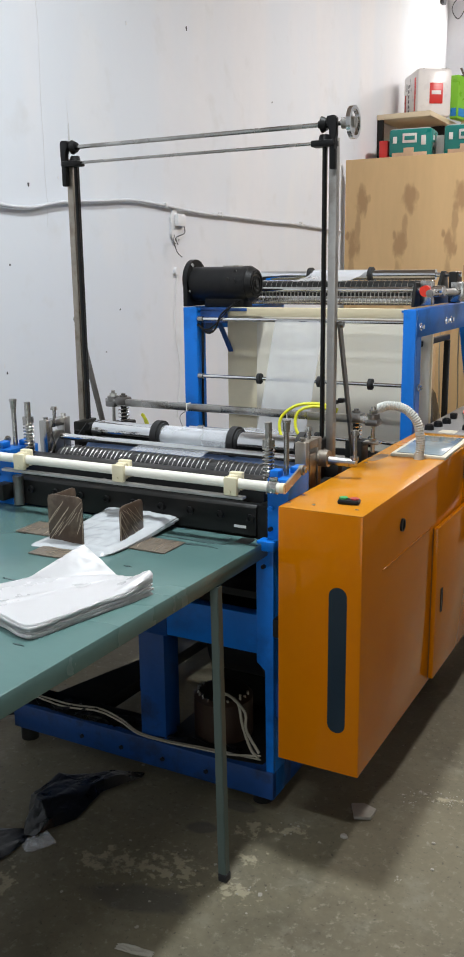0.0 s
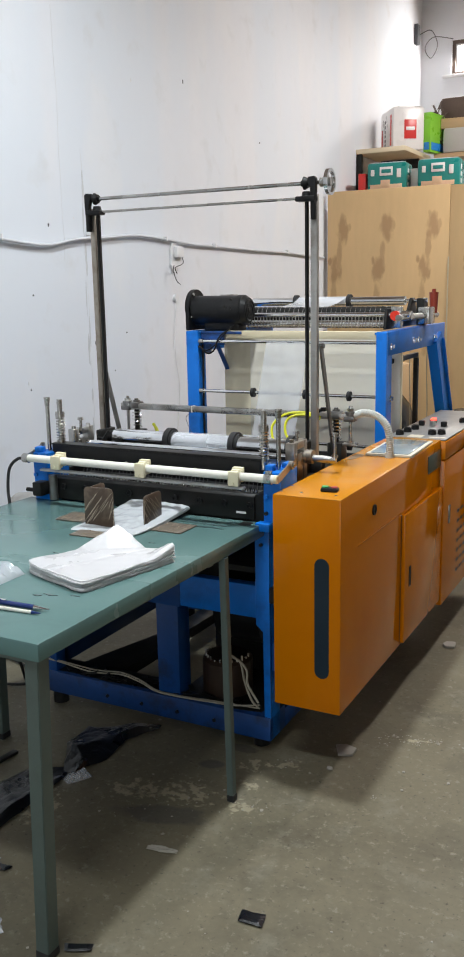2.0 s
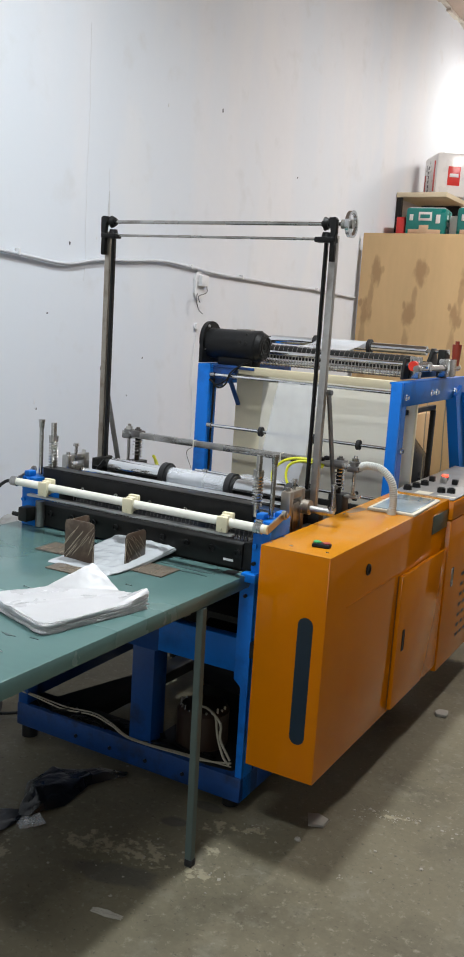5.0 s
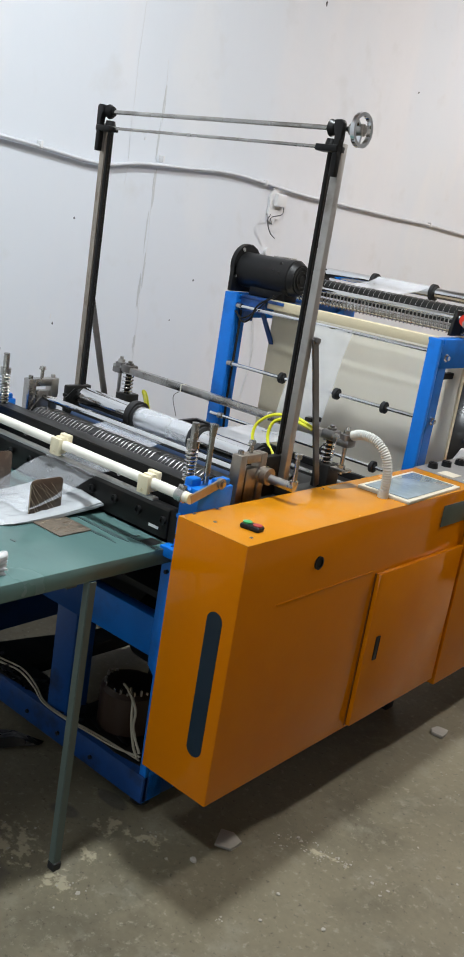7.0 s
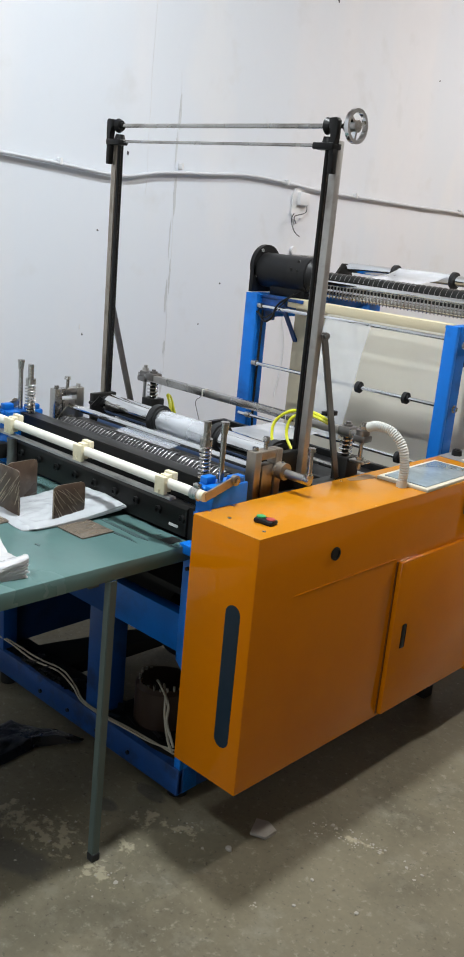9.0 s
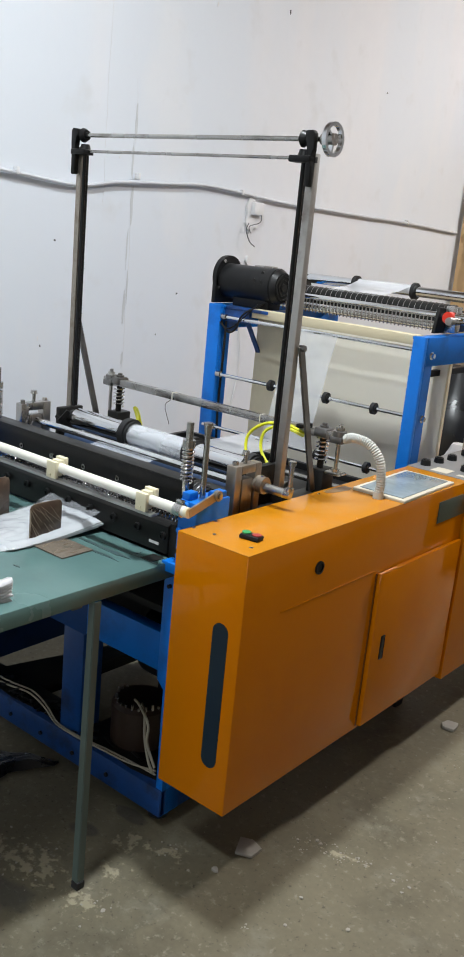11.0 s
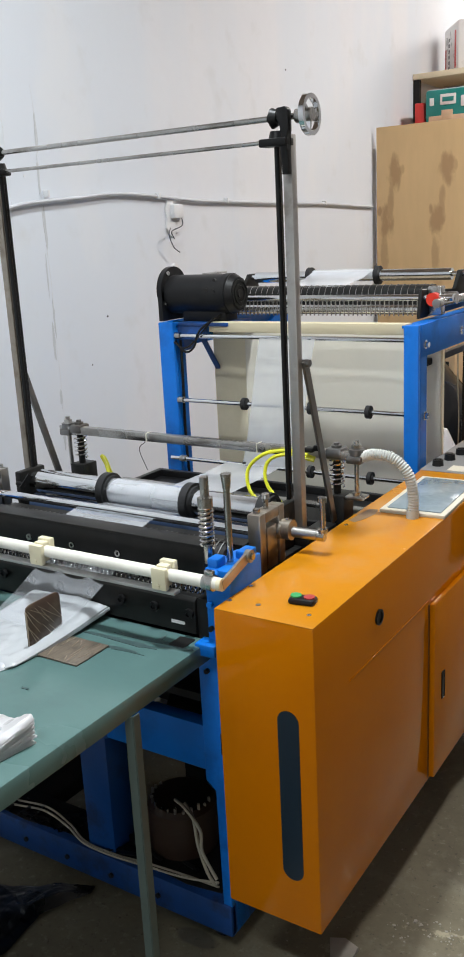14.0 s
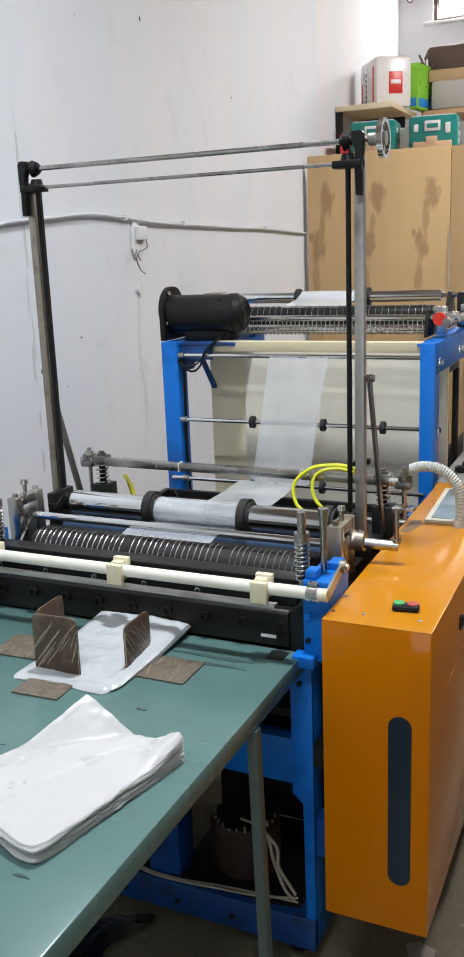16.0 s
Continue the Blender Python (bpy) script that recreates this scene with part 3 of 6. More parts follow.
solid("trim_left", ragged(4.0, YB - 0.05, "y", 0.02, 3), TRIM, "torn pale trim along the ceiling joint", "trim", "structure")
solid("trim_back", ragged(XL, -0.5, "x", 0.02, 4), TRIM, "torn pale trim along the ceiling joint", "trim", "structure")
window = thing("window_1", (WX0, YB, WZ0), "small high window with a rough dark frame", "window")
tagged(window, kind="structure")
fr = 0.035
part("window_frame", Shape().box(WX0, WX0 + fr, YB + 0.02, YB + 0.09, WZ0, WZ1).box(WX1 - fr, WX1, YB + 0.02, YB + 0.09, WZ0, WZ1).box(WX0 + fr, WX1 - fr, YB + 0.02, YB + 0.09, WZ1 - fr, WZ1).box(WX0 + fr, WX1 - fr, YB + 0.02, YB + 0.09, WZ0, WZ0 + 0.02).box(-1.83, -1.80, YB + 0.025, YB + 0.085, WZ0 + 0.02, WZ1 - fr), BROWNJUNK, window)
part("window_sill", Shape().box(WX0 - 0.09, WX1 + 0.05, YB - 0.02, YB + 0.02, WZ0 - 0.035, WZ0 - 0.004, 0.006), PLASTER, window, "crumbling plaster sill")
solid("backdrop", Shape().box(-4.5, 1.5, YB + 1.5, YB + 1.52, 2.6, 6.5), SKYGLOW, "bright sky outside the window", "sky", "structure")

# the wall's cable, chipped box, cracks and specks
cable = [(-2.635, y, z) for y, z in ((-0.5, 1.78), (1.2, 1.80), (2.05, 1.815), (2.45, 1.806), (2.75, 1.79), (3.07, 1.772), (3.3, 1.806), (3.6, 1.828), (3.87, 1.847), (4.15, 1.838), (4.5, 1.818), (4.87, 1.812), (5.4, 1.803), (5.9, 1.80), (6.4, 1.784), (6.68, 1.776))]
wall_cable = thing("wall_cable", (-2.65, 3.9, 1.84), "grey painted cable sagging along the white wall", "cable")
part("cable_run", Shape().tube(arc(cable, 6), 0.008, 8), GREYCABLE, wall_cable)
clip = part("cable_clip", Shape().box(-2.65, -2.622, 4.165, 4.178, 1.825, 1.853, 0.003), PLASTER, wall_cable)
for dy, dz in ((0.6, -0.02), (-1.42, -0.04), (1.75, -0.035), (-0.75, 0.005)):
    repeat(clip, (0, dy, dz))
rnd = random.Random(5)


def blot(y, z, ry, rz, seed, depth, x=XL, n=14):
    """An uneven low patch on the wall."""
    r = random.Random(seed)
    out = []
    for i in range(n):
        q = i / n * math.tau
        k = r.uniform(0.55, 1.2)
        out.append((y + ry * k * math.cos(q), z + rz * k * math.sin(q)))
    return Shape().prism(out, "x", x, x + depth)


outlet = thing("chipped_wall_outlet", (-2.65, 4.28, 1.75), "chipped plaster patch with a broken outlet and loose wires", "outlet")
part("plaster_patch", blot(4.26, 1.735, 0.07, 0.10, 2, 0.012), PLASTER, outlet)
part("outlet_box", Shape().box(-2.65, -2.615, 4.235, 4.315, 1.735, 1.80, 0.006), PLASTER, outlet)
part("loose_wire", Shape().tube(arc([(-2.62, 4.30, 1.74), (-2.60, 4.27, 1.70), (-2.605, 4.19, 1.675), (-2.60, 4.20, 1.64)], 6), 0.0026, 6).tube(arc([(-2.62, 4.20, 1.69), (-2.60, 4.16, 1.655), (-2.605, 4.20, 1.60), (-2.60, 4.24, 1.575)], 6), 0.0026, 6), SPECK, outlet, "dark loose wires")
outlet.location.y += 0.033
part("lower_cap", Shape().cyl((-2.65, 4.25, 1.50), (-2.635, 4.25, 1.50), 0.022, n=14), PLASTER, outlet)
part("thin_cord", Shape().tube(arc([(-2.643, 4.25, 1.47), (-2.643, 4.22, 1.2), (-2.643, 4.26, 0.95), (-2.643, 4.22, 0.7)], 6), 0.003, 5), PLASTER, outlet)
for i, (y, z0, z1) in enumerate(((3.405, 0.85, 2.26), (3.23, 1.70, 2.95))):
    pts, z = [], z0
    while z < z1:
        pts.append((XL + 0.001, y + rnd.uniform(-0.006, 0.006), z))
        z += rnd.uniform(0.06, 0.16)
    solid("wall_crack", Shape().tube(pts, 0.0007, 5), CRACK, "thin vertical crack in the painted wall", "crack", group="cracks in the wall")
smudge = mat("grey_wall_smudge", (0.52, 0.54, 0.56), 0.8, 0, 0.12, 9, 0.2)
for i in range(8):
    z = 0.85 + i * 0.18 + rnd.uniform(-0.05, 0.05)
    solid("wall_smudge", blot(3.402 + rnd.uniform(-0.010, 0.010), z, rnd.uniform(0.004, 0.010), rnd.uniform(0.04, 0.10), 300 + i, 0.0008, n=12), smudge, "grey smudge along the crack in the wall", "smudge", group="smudges on the wall")
for i, (y, z) in enumerate(((2.896, 1.122), (2.91, 1.09), (3.117, 1.869), (3.89, 2.657), (5.491, 2.533), (2.97, 1.537), (3.318, 1.912), (4.45, 2.75), (3.62, 1.12), (2.2, 1.4), (3.75, 1.32))):
    solid("wall_mark", blot(y, z, rnd.uniform(0.004, 0.009), rnd.uniform(0.004, 0.011), 100 + i, 0.0015, n=9), SPECK if i % 3 else CRACK, "small dark chip in the wall paint", "paint chip", group="chips in the wall")
hook = thing("wall_wire_coil", (-2.63, 9.2, 4.0), "loose loop of dark wire hanging in the corner", "wire")
part("socket", Shape().box(-2.65, -2.61, 9.15, 9.23, 3.93, 4.12, 0.005), SPECK, hook)
part("wire_loop", Shape().tube(arc([(-2.61, 9.2, 4.02), (-2.50, 9.25, 4.06), (-2.44, 9.28, 3.92), (-2.50, 9.26, 3.80), (-2.56, 9.25, 3.90), (-2.48, 9.28, 4.0), (-2.30, 9.36, 3.98)], 8), 0.0045, 6), SPECK, hook)

# ---- behind the machine: plywood, shelf and packs ----
ply = thing("plywood_partition", (-2.1, 6.69, 0), "tall plywood sheets with brown repeating grain stains", "partition")
part("sheet", Shape().box(-2.613, -1.607, 6.69, 6.71, 0, 2.294, 0.002), PLY, ply)
part("sheet", Shape().box(-1.604, -0.58, 6.692, 6.712, 0, 2.288, 0.002), PLY, ply)
part("edge_strip", Shape().box(-1.612, -1.602, 6.684, 6.6895, 0.6, 1.753), PALEWOOD, ply, "pale strip over the joint")
part("post", Shape().box(-2.6, -2.55, 6.712, 6.76, 0, 2.2).box(-0.7, -0.65, 6.714, 6.76, 0, 2.2), SHELFWOOD, ply)

shelf = thing("wooden_shelf", (-2.4, 7.7, 0), "tall wooden shelf rack with a pale top board", "shelf")
part("board", Shape().box(-2.648, -2.20, 7.45, 8.25, 2.675, 2.715, 0.004), SHELFTOP, shelf, "pale top board")
part("board", Shape().box(-2.648, -1.55, 7.10, 8.30, 2.29, 2.325, 0.004), SHELFWOOD, shelf)
leg = part("upright", Shape().box(-2.645, -2.60, 7.46, 7.50, 0, 2.675), DARK, shelf)
repeat(leg, (0, 0.74, 0))
repeat(leg, (0.40, 0.74, 0))
part("upright", Shape().box(-1.60, -1.56, 7.5, 7.54, 0, 2.29), DARK, shelf)
# Black sheet standing for the shade between the top board and the packs.
part("under_board_shade", Shape().box(-2.60, -2.24, 8.0, 8.03, 2.33, 2.67), DARK, shelf)


def wrapped_pack(name, cx, cy, z, w, d, h, turn, base, label):
    ob = thing(name, (cx, cy, z), label, "pack")
    part("wrapper", Shape().box(cx - w / 2, cx + w / 2, cy - d / 2, cy + d / 2, z, z + h, min(w, d, h) * 0.09), base, ob)
    ob.rotation_euler = (0, 0, radians(turn))
    return ob


def band(ob, x0, x1, y0, y1, z0, z1, material, label):
    part("print", Shape().box(x0, x1, y0, y1, z0, z1, 0.0015), material, ob, label)


# the big white pack on top of the shelf
cx, cy, z = -2.385, 7.95, 2.716
p = wrapped_pack("large_nappy_pack", cx, cy, z, 0.29, 0.42, 0.375, 33, WHITEWRAP, "large white pack with red print on the shelf top")
band(p, cx - 0.1475, cx - 0.140, cy - 0.165, cy - 0.125, z + 0.05, z + 0.31, REDWRAP, "red stripe")
band(p, cx - 0.1475, cx - 0.140, cy + 0.13, cy + 0.16, z + 0.05, z + 0.22, REDWRAP, "red stripe")
band(p, cx - 0.04, cx + 0.07, cy - 0.213, cy - 0.205, z + 0.10, z + 0.26, REDWRAP, "red block of print")
band(p, cx - 0.025, cx + 0.055, cy - 0.216, cy - 0.212, z + 0.17, z + 0.20, WHITEWRAP, "white bar")
for i in range(6):
    band(p, cx - 0.1475, cx - 0.140, cy + 0.03, cy + 0.055, z + 0.06 + i * 0.04, z + 0.085 + i * 0.04, SPECK, "dark print mark")
p = wrapped_pack("green_pack", -2.135, 8.12, 2.716, 0.07, 0.30, 0.34, -10, LIME, "lime green and blue pack leaning on the white pack")
band(p, -2.103, -2.096, 7.99, 8.25, 2.735, 2.80, SKYBLUE, "blue stripe")
band(p, -2.16, -2.11, 7.965, 7.969, 2.735, 2.80, SKYBLUE, "blue stripe")
for px, w, lab in ((-2.285, 0.335, "teal and white nappy pack standing behind the plywood"), (-1.845, 0.345, "teal and white nappy pack standing behind the plywood")):
    cy, z = 7.30, 2.326
    p = wrapped_pack("nappy_pack", px, cy, z, w, 0.26, 0.225, 6, TEAL, lab)
    tagged(p, group="teal packs on the shelf")
    y0 = cy - 0.134
    band(p, px - 0.06, px + 0.05, y0 - 0.002, y0 + 0.006, z + 0.12, z + 0.19, WHITEWRAP, "white badge")
    band(p, px - 0.045, px + 0.035, y0 - 0.004, y0, z + 0.14, z + 0.17, TEAL, "teal bar")
    band(p, px - 0.14, px + 0.13, y0 - 0.002, y0 + 0.006, z + 0.015, z + 0.05, PEACH, "peach print")
    band(p, px - 0.05, px + 0.03, y0 - 0.004, y0, z + 0.03, z + 0.085, PEACH, "peach print")
    band(p, px + 0.085, px + 0.12, y0 - 0.002, y0 + 0.006, z + 0.10, z + 0.17, WHITEWRAP, "white print mark")
    band(p, px - 0.135, px - 0.105, y0 - 0.002, y0 + 0.006, z + 0.12, z + 0.17, WHITEWRAP, "white print mark")
    band(p, px - w / 2 + 0.02, px + w / 2 - 0.02, cy - 0.11, cy + 0.11, z + 0.222, z + 0.229, WHITEWRAP, "white top flap")
    for i in range(3):
        band(p, px + w / 2 - 0.006, px + w / 2 + 0.002, cy - 0.08, cy - 0.02, z + 0.03 + i * 0.055, z + 0.065 + i * 0.055, WHITEWRAP, "white side print")
wrapped_pack("red_pack", -2.50, 7.27, 2.326, 0.07, 0.2, 0.15, 8, REDWRAP, "small red pack beside the teal pack")
wrapped_pack("pink_pack", -2.065, 7.36, 2.326, 0.07, 0.2, 0.17, 5, WHITEWRAP, "pale pink and white pack between teal packs")
wrapped_pack("brown_case", -1.70, 8.45, 3.02, 0.80, 0.45, 0.19, -4, BROWNJUNK, "old brown case on top of stacked boxes")
wrapped_pack("flat_carton", -1.69, 8.44, 2.93, 0.84, 0.48, 0.09, 5, SHELFWOOD, "flattened brown cartons under the old case")
wrapped_pack("grey_box", -1.72, 8.40, 2.716, 0.70, 0.5, 0.214, 3, GREYBOX, "crumpled grey cardboard box stacked on the shelf")
torn = Shape()
rt = random.Random(31)
for i in range(22):
    x, y, z = -2.09 + rt.uniform(-0.05, 0.03), 8.22 + rt.uniform(-0.06, 0.06), 2.72 + 0.42 * i / 22
    torn.beam((x, y, z), (x + rt.uniform(-0.06, 0.05), y + rt.uniform(-0.05, 0.05), z + rt.uniform(0.03, 0.10)), rt.uniform(0.02, 0.06), 0.004)
solid("torn_wrapping", torn, BROWNJUNK, "torn brown wrapping hanging beside the stacked boxes", "wrapping")
part("board", Shape().box(-2.14, -1.36, 8.15, 8.75, 2.68, 2.716), SHELFWOOD, shelf)
part("upright", Shape().box(-1.42, -1.38, 8.7, 8.74, 0, 2.68), DARK, shelf)



def sack(x, y, r, h, seed, material, label):
    rr = random.Random(seed)
    s = Shape()
    rows = []
    for i in range(9):
        t = i / 8
        k = r * (0.85 + 0.3 * math.sin(t * 2.6)) * (1 - 0.75 * max(0, t - 0.72) / 0.28)
        rows.append([(x + k * (1 + rr.uniform(-0.08, 0.08)) * math.cos(q / 14 * math.tau), y + k * (1 + rr.uniform(-0.08, 0.08)) * math.sin(q / 14 * math.tau), h * t) for q in range(14)])
        rows[-1].append(rows[-1][0])
    s.sheet(rows)
    bmesh.ops.remove_doubles(s.bm, verts=s.bm.verts, dist=0.0005)
    bmesh.ops.holes_fill(s.bm, edges=s.bm.edges)
    solid("filled_sack", s, material, label, "sack", group="sacks by the plywood")


sack(-1.05, 5.0, 0.24, 0.80, 1, BLACKPLASTIC, "black plastic sack filled and tied")
sack(-0.60, 5.35, 0.26, 0.84, 2, BLACKPLASTIC, "black plastic sack filled and tied")
sack(-1.30, 4.32, 0.13, 0.78, 3, BAGS, "white plastic sack filled with scrap film")
sack(-1.66, 5.02, 0.24, 1.06, 5, BLACKPLASTIC, "black plastic sack filled and tied")
sack(-0.15, 5.6, 0.26, 0.80, 4, BLACKPLASTIC, "black plastic sack filled and tied")

for z0, w, turn in ((0.0, 0.36, 2), (0.5, 0.33, -4)):
    ob = thing("cardboard_box", (-1.82, 5.75, z0), "brown cardboard box with dark print by the plywood", "box", "boxes by the plywood")
    part("carton", Shape().box(-1.82 - w / 2, -1.82 + w / 2, 5.6, 5.9, z0, z0 + 0.497, 0.006), SHELFWOOD, ob)
    part("flap_tape", Shape().box(-1.84, -1.80, 5.5985, 5.6005, z0 + 0.2, z0 + 0.497), BEZEL, ob)
    part("print", Shape().box(-1.74, -1.69, 5.5980, 5.6005, z0 + 0.30, z0 + 0.38), DARK, ob, "dark print mark")
    part("print", Shape().box(-1.94, -1.88, 5.5980, 5.6005, z0 + 0.12, z0 + 0.2), DARK, ob, "dark print mark")
    if z0:
        arrow = [(-1.80 + a, 0.93 + b) for a, b in ((-0.012, -0.035), (0.012, -0.035), (0.012, 0.0), (0.032, 0.0), (0.0, 0.035), (-0.032, 0.0), (-0.012, 0.0))]
        part("print", Shape().prism(arrow, "y", 5.5975, 5.6005), RED, ob, "red arrow print")
    ob.rotation_euler = (0, 0, radians(turn))
cords = thing("hanging_cords", (-1.0, 4.1, 1.36), "two thin pale cords hanging from the film stand", "cord")
for x, y in ((-1.03, 3.75), (-1.01, 3.98)):
    part("cord", Shape().tube(arc([(x, y, 1.35), (x - 0.004, y, 1.15), (x + 0.003, y, 0.95), (x, y, 0.80)], 5), 0.0028, 6), WHITEWIRE, cords)

# ---- rear film stand ----
stand = thing("film_feed_stand", (-1.45, 3.6, 0), "blue steel stand with rollers, motor and hanging film", "machine stand")
# black square bar frame on the stand's aisle side
part("bar_post", Shape().box(-1.014, -0.992, 3.74, 3.765, 0, 1.212, 0.003), BLACK, stand, "black square steel bar")
part("bar_rail", Shape().box(-1.016, -0.994, 3.25, 3.765, 1.214, 1.236, 0.003), BLACK, stand, "black square steel bar")
PLX, PRX, PW = -1.927, -1.008, 0.062
for x0 in (PLX, PRX):
    pw = PW if x0 == PLX else 0.047
    out = 1 if x0 == PRX else -1
    face = Shape().box(x0, x0 + pw, 3.165, 3.185, 0, 1.362, 0.003)
    xs = x0 + pw - 0.012 if out > 0 else x0
    face.box(xs, xs + 0.012, 3.186, 3.238, 0, 1.345)
    xi = x0 + pw - 0.006 if out < 0 else x0
    face.box(xi, xi + 0.006, 3.186, 3.235, 0, 1.34)
    part("post", face, BLUE, stand)
    part("arm", Shape().box(xs - 0.002, xs + 0.014, 3.19, 4.10, 1.262, 1.362, 0.003).box(xs - 0.05 * (out > 0), xs + 0.05 * (out < 0) + 0.012, 3.19, 4.10, 1.350, 1.358), BLUE, stand)
    part("rear_leg", Shape().beam((xs + 0.006, 3.93, 1.30), (xs + 0.006, 4.62, 0.0), 0.10, 0.05, (1, 0, 0)).beam((xs + 0.028 * out + 0.006, 3.985, 1.29), (xs + 0.028 * out + 0.006, 4.67, 0.0), 0.008, 0.02, (1, 0, 0)), BLUE, stand)
    for y, z in ((3.215, 1.30), (3.212, 1.08), (3.55, 1.305), (3.62, 1.305), (3.9, 1.30)):
        part("bolt", Shape().cyl((xs + 0.006, y, z), (xs + 0.006 + 0.022 * out, y, z), 0.009, n=6).cyl((xs + 0.006, y, z), (xs + 0.006 + 0.012 * out, y, z), 0.014, n=16), CHROME, stand)
part("lower_tie", Shape().box(PLX + PW, PRX, 3.19, 3.23, 0.12, 0.18), BLUE_DARK_OILY, stand)


def disc_rod(y, z, discs, r=0.0075, reach=0.0):
    rod = part("guide_rod", Shape().cyl((PLX + 0.02, y, z), (PRX + 0.02, y, z), r, n=14), CHROME, stand)
    for x in discs:
        part("stop_ring", Shape().ring((x, y, z), 0.021, r, 0.007).cyl((x - 0.010, y, z), (x + 0.010, y, z), 0.012, n=14), RUBBER, rod)
    part("collar", Shape().cyl((PLX + PW, y, z), (PLX + PW + 0.022, y, z), 0.012, n=14), STEEL, rod)


disc_rod(3.175, 1.088, (-1.588, -1.332, -1.128))
disc_rod(3.165, 0.874, (-1.586, -1.335, -1.12))
disc_rod(3.18, 1.316, ())
part("wood_strip", Shape().box(-1.735, -1.012, 3.20, 3.245, 1.328, 1.362, 0.002), PALEWOOD, stand, "pale wooden strip")
part("back_board", Shape().sheet([[(-1.845 + 0.885 * i / 6, 3.40 + 0.006 * math.sin(i * 1.7), z) for i in range(7)] for z in (0.50, 0.62, 0.76, 0.9, 1.05, 1.2, 1.335)], 0.012), BOARD, stand, "cream hanging board")


def film_run(name, path, x0, x1, wave, seed, material, parent, label, skew=0.0):
    """A ribbon of film along path (y, z), a little wavy."""
    r = random.Random(seed)
    rows = []
    n = len(path)
    for i, (y, z) in enumerate(path):
        t = i / (n - 1)
        rows.append([(x0 + skew * t + (x1 - x0) * j / 10, y + wave * r.uniform(-1, 1), z + wave * 0.3 * r.uniform(-1, 1)) for j in range(11)])
    return part(name, Shape().sheet(rows), material, parent, label)


# Paler sheet added over the board, so its left strip stays darker.
part("board_pale_part", Shape().sheet([[(-1.70 + 0.735 * i / 8, 3.380 + 0.004 * math.sin(i * 2.1 + z * 5), z) for i in range(9)] for z in (0.52, 0.65, 0.78, 0.92, 1.06, 1.2, 1.33)], 0.003), BOARDLIGHT, stand, "paler sheet over the right part of the board")
film_run("hanging_film", [(3.172, 1.316), (3.165, 1.22), (3.163, 1.1), (3.158, 0.98), (3.15, 0.88)], -1.516, -1.309, 0.003, 1, FILM, stand, "milky polythene film hanging down", -0.075)
film_run("film_web", [(3.15, 0.88), (3.02, 0.92), (2.85, 0.925), (2.65, 0.935), (2.47, 0.958)], -1.591, -1.384, 0.004, 2, FILM, stand, "milky polythene film running to the rollers", 0.06)

# motor on the stand
motor = part("motor", Shape().cyl((-1.926, 3.275, 1.452), (-1.67, 3.275, 1.452), 0.068, n=36).cyl((-1.67, 3.275, 1.452), (-1.65, 3.275, 1.452), 0.068, 0.056, 36).cyl((-1.70, 3.275, 1.452), (-1.675, 3.275, 1.452), 0.0705, n=36), BLACK, stand, "black electric motor", at=(-1.76, 3.275, 1.452))
part("flange", Shape().box(-1.945, -1.925, 3.195, 3.355, 1.363, 1.47, 0.004).cyl((-1.945, 3.275, 1.468), (-1.925, 3.275, 1.468), 0.082, n=32), BLACK, motor)
part("end_vents", Shape().ring((-1.649, 3.275, 1.452), 0.05, 0.044, 0.003).ring((-1.649, 3.275, 1.452), 0.034, 0.028, 0.003).cyl((-1.652, 3.275, 1.452), (-1.645, 3.275, 1.452), 0.015, n=16), DARK, motor)
for x, z in ((-1.72, 1.500), (-1.745, 1.47), (-1.715, 1.465)):
    part("dent", Shape().cyl((x, 3.275 - math.sqrt(0.0682 ** 2 - (z - 1.452) ** 2) + 0.006, z), (x, 3.2745 - math.sqrt(0.0682 ** 2 - (z - 1.452) ** 2) - 0.002, z), 0.007, n=10), DARK, motor)
part("name_plate", Shape().box(-1.80, -1.755, 3.275, 3.365, 1.518, 1.524), STEEL, motor)
part("motor_foot", Shape().box(-1.87, -1.69, 3.24, 3.32, 1.36, 1.40, 0.004), BLACK, motor)
for q in range(4):
    a = q * math.tau / 4 + 0.6
    part("flange_bolt", Shape().cyl((-1.926, 3.275 + 0.074 * math.cos(a), 1.466 + 0.074 * math.sin(a)), (-1.916, 3.275 + 0.074 * math.cos(a), 1.466 + 0.074 * math.sin(a)), 0.008, n=6), STEEL, motor)
part("motor_wire", Shape().tube(arc([(-1.70, 3.26, 1.395), (-1.75, 3.17, 1.34), (-1.775, 3.16, 1.28), (-1.81, 3.16, 1.262), (-1.85, 3.17, 1.285), (-1.88, 3.19, 1.31)], 6), 0.004, 6).tube(arc([(-1.71, 3.2, 1.38), (-1.80, 3.16, 1.28), (-1.87, 3.17, 1.295)], 6), 0.003, 6), BLACK, motor, "loose black wires")
part("rear_brace", Shape().beam((-1.85, 3.32, 1.30), (-1.83, 3.39, 1.17), 0.008, 0.02, (1, 0, 0)), BLUE_DARK_OILY, stand)

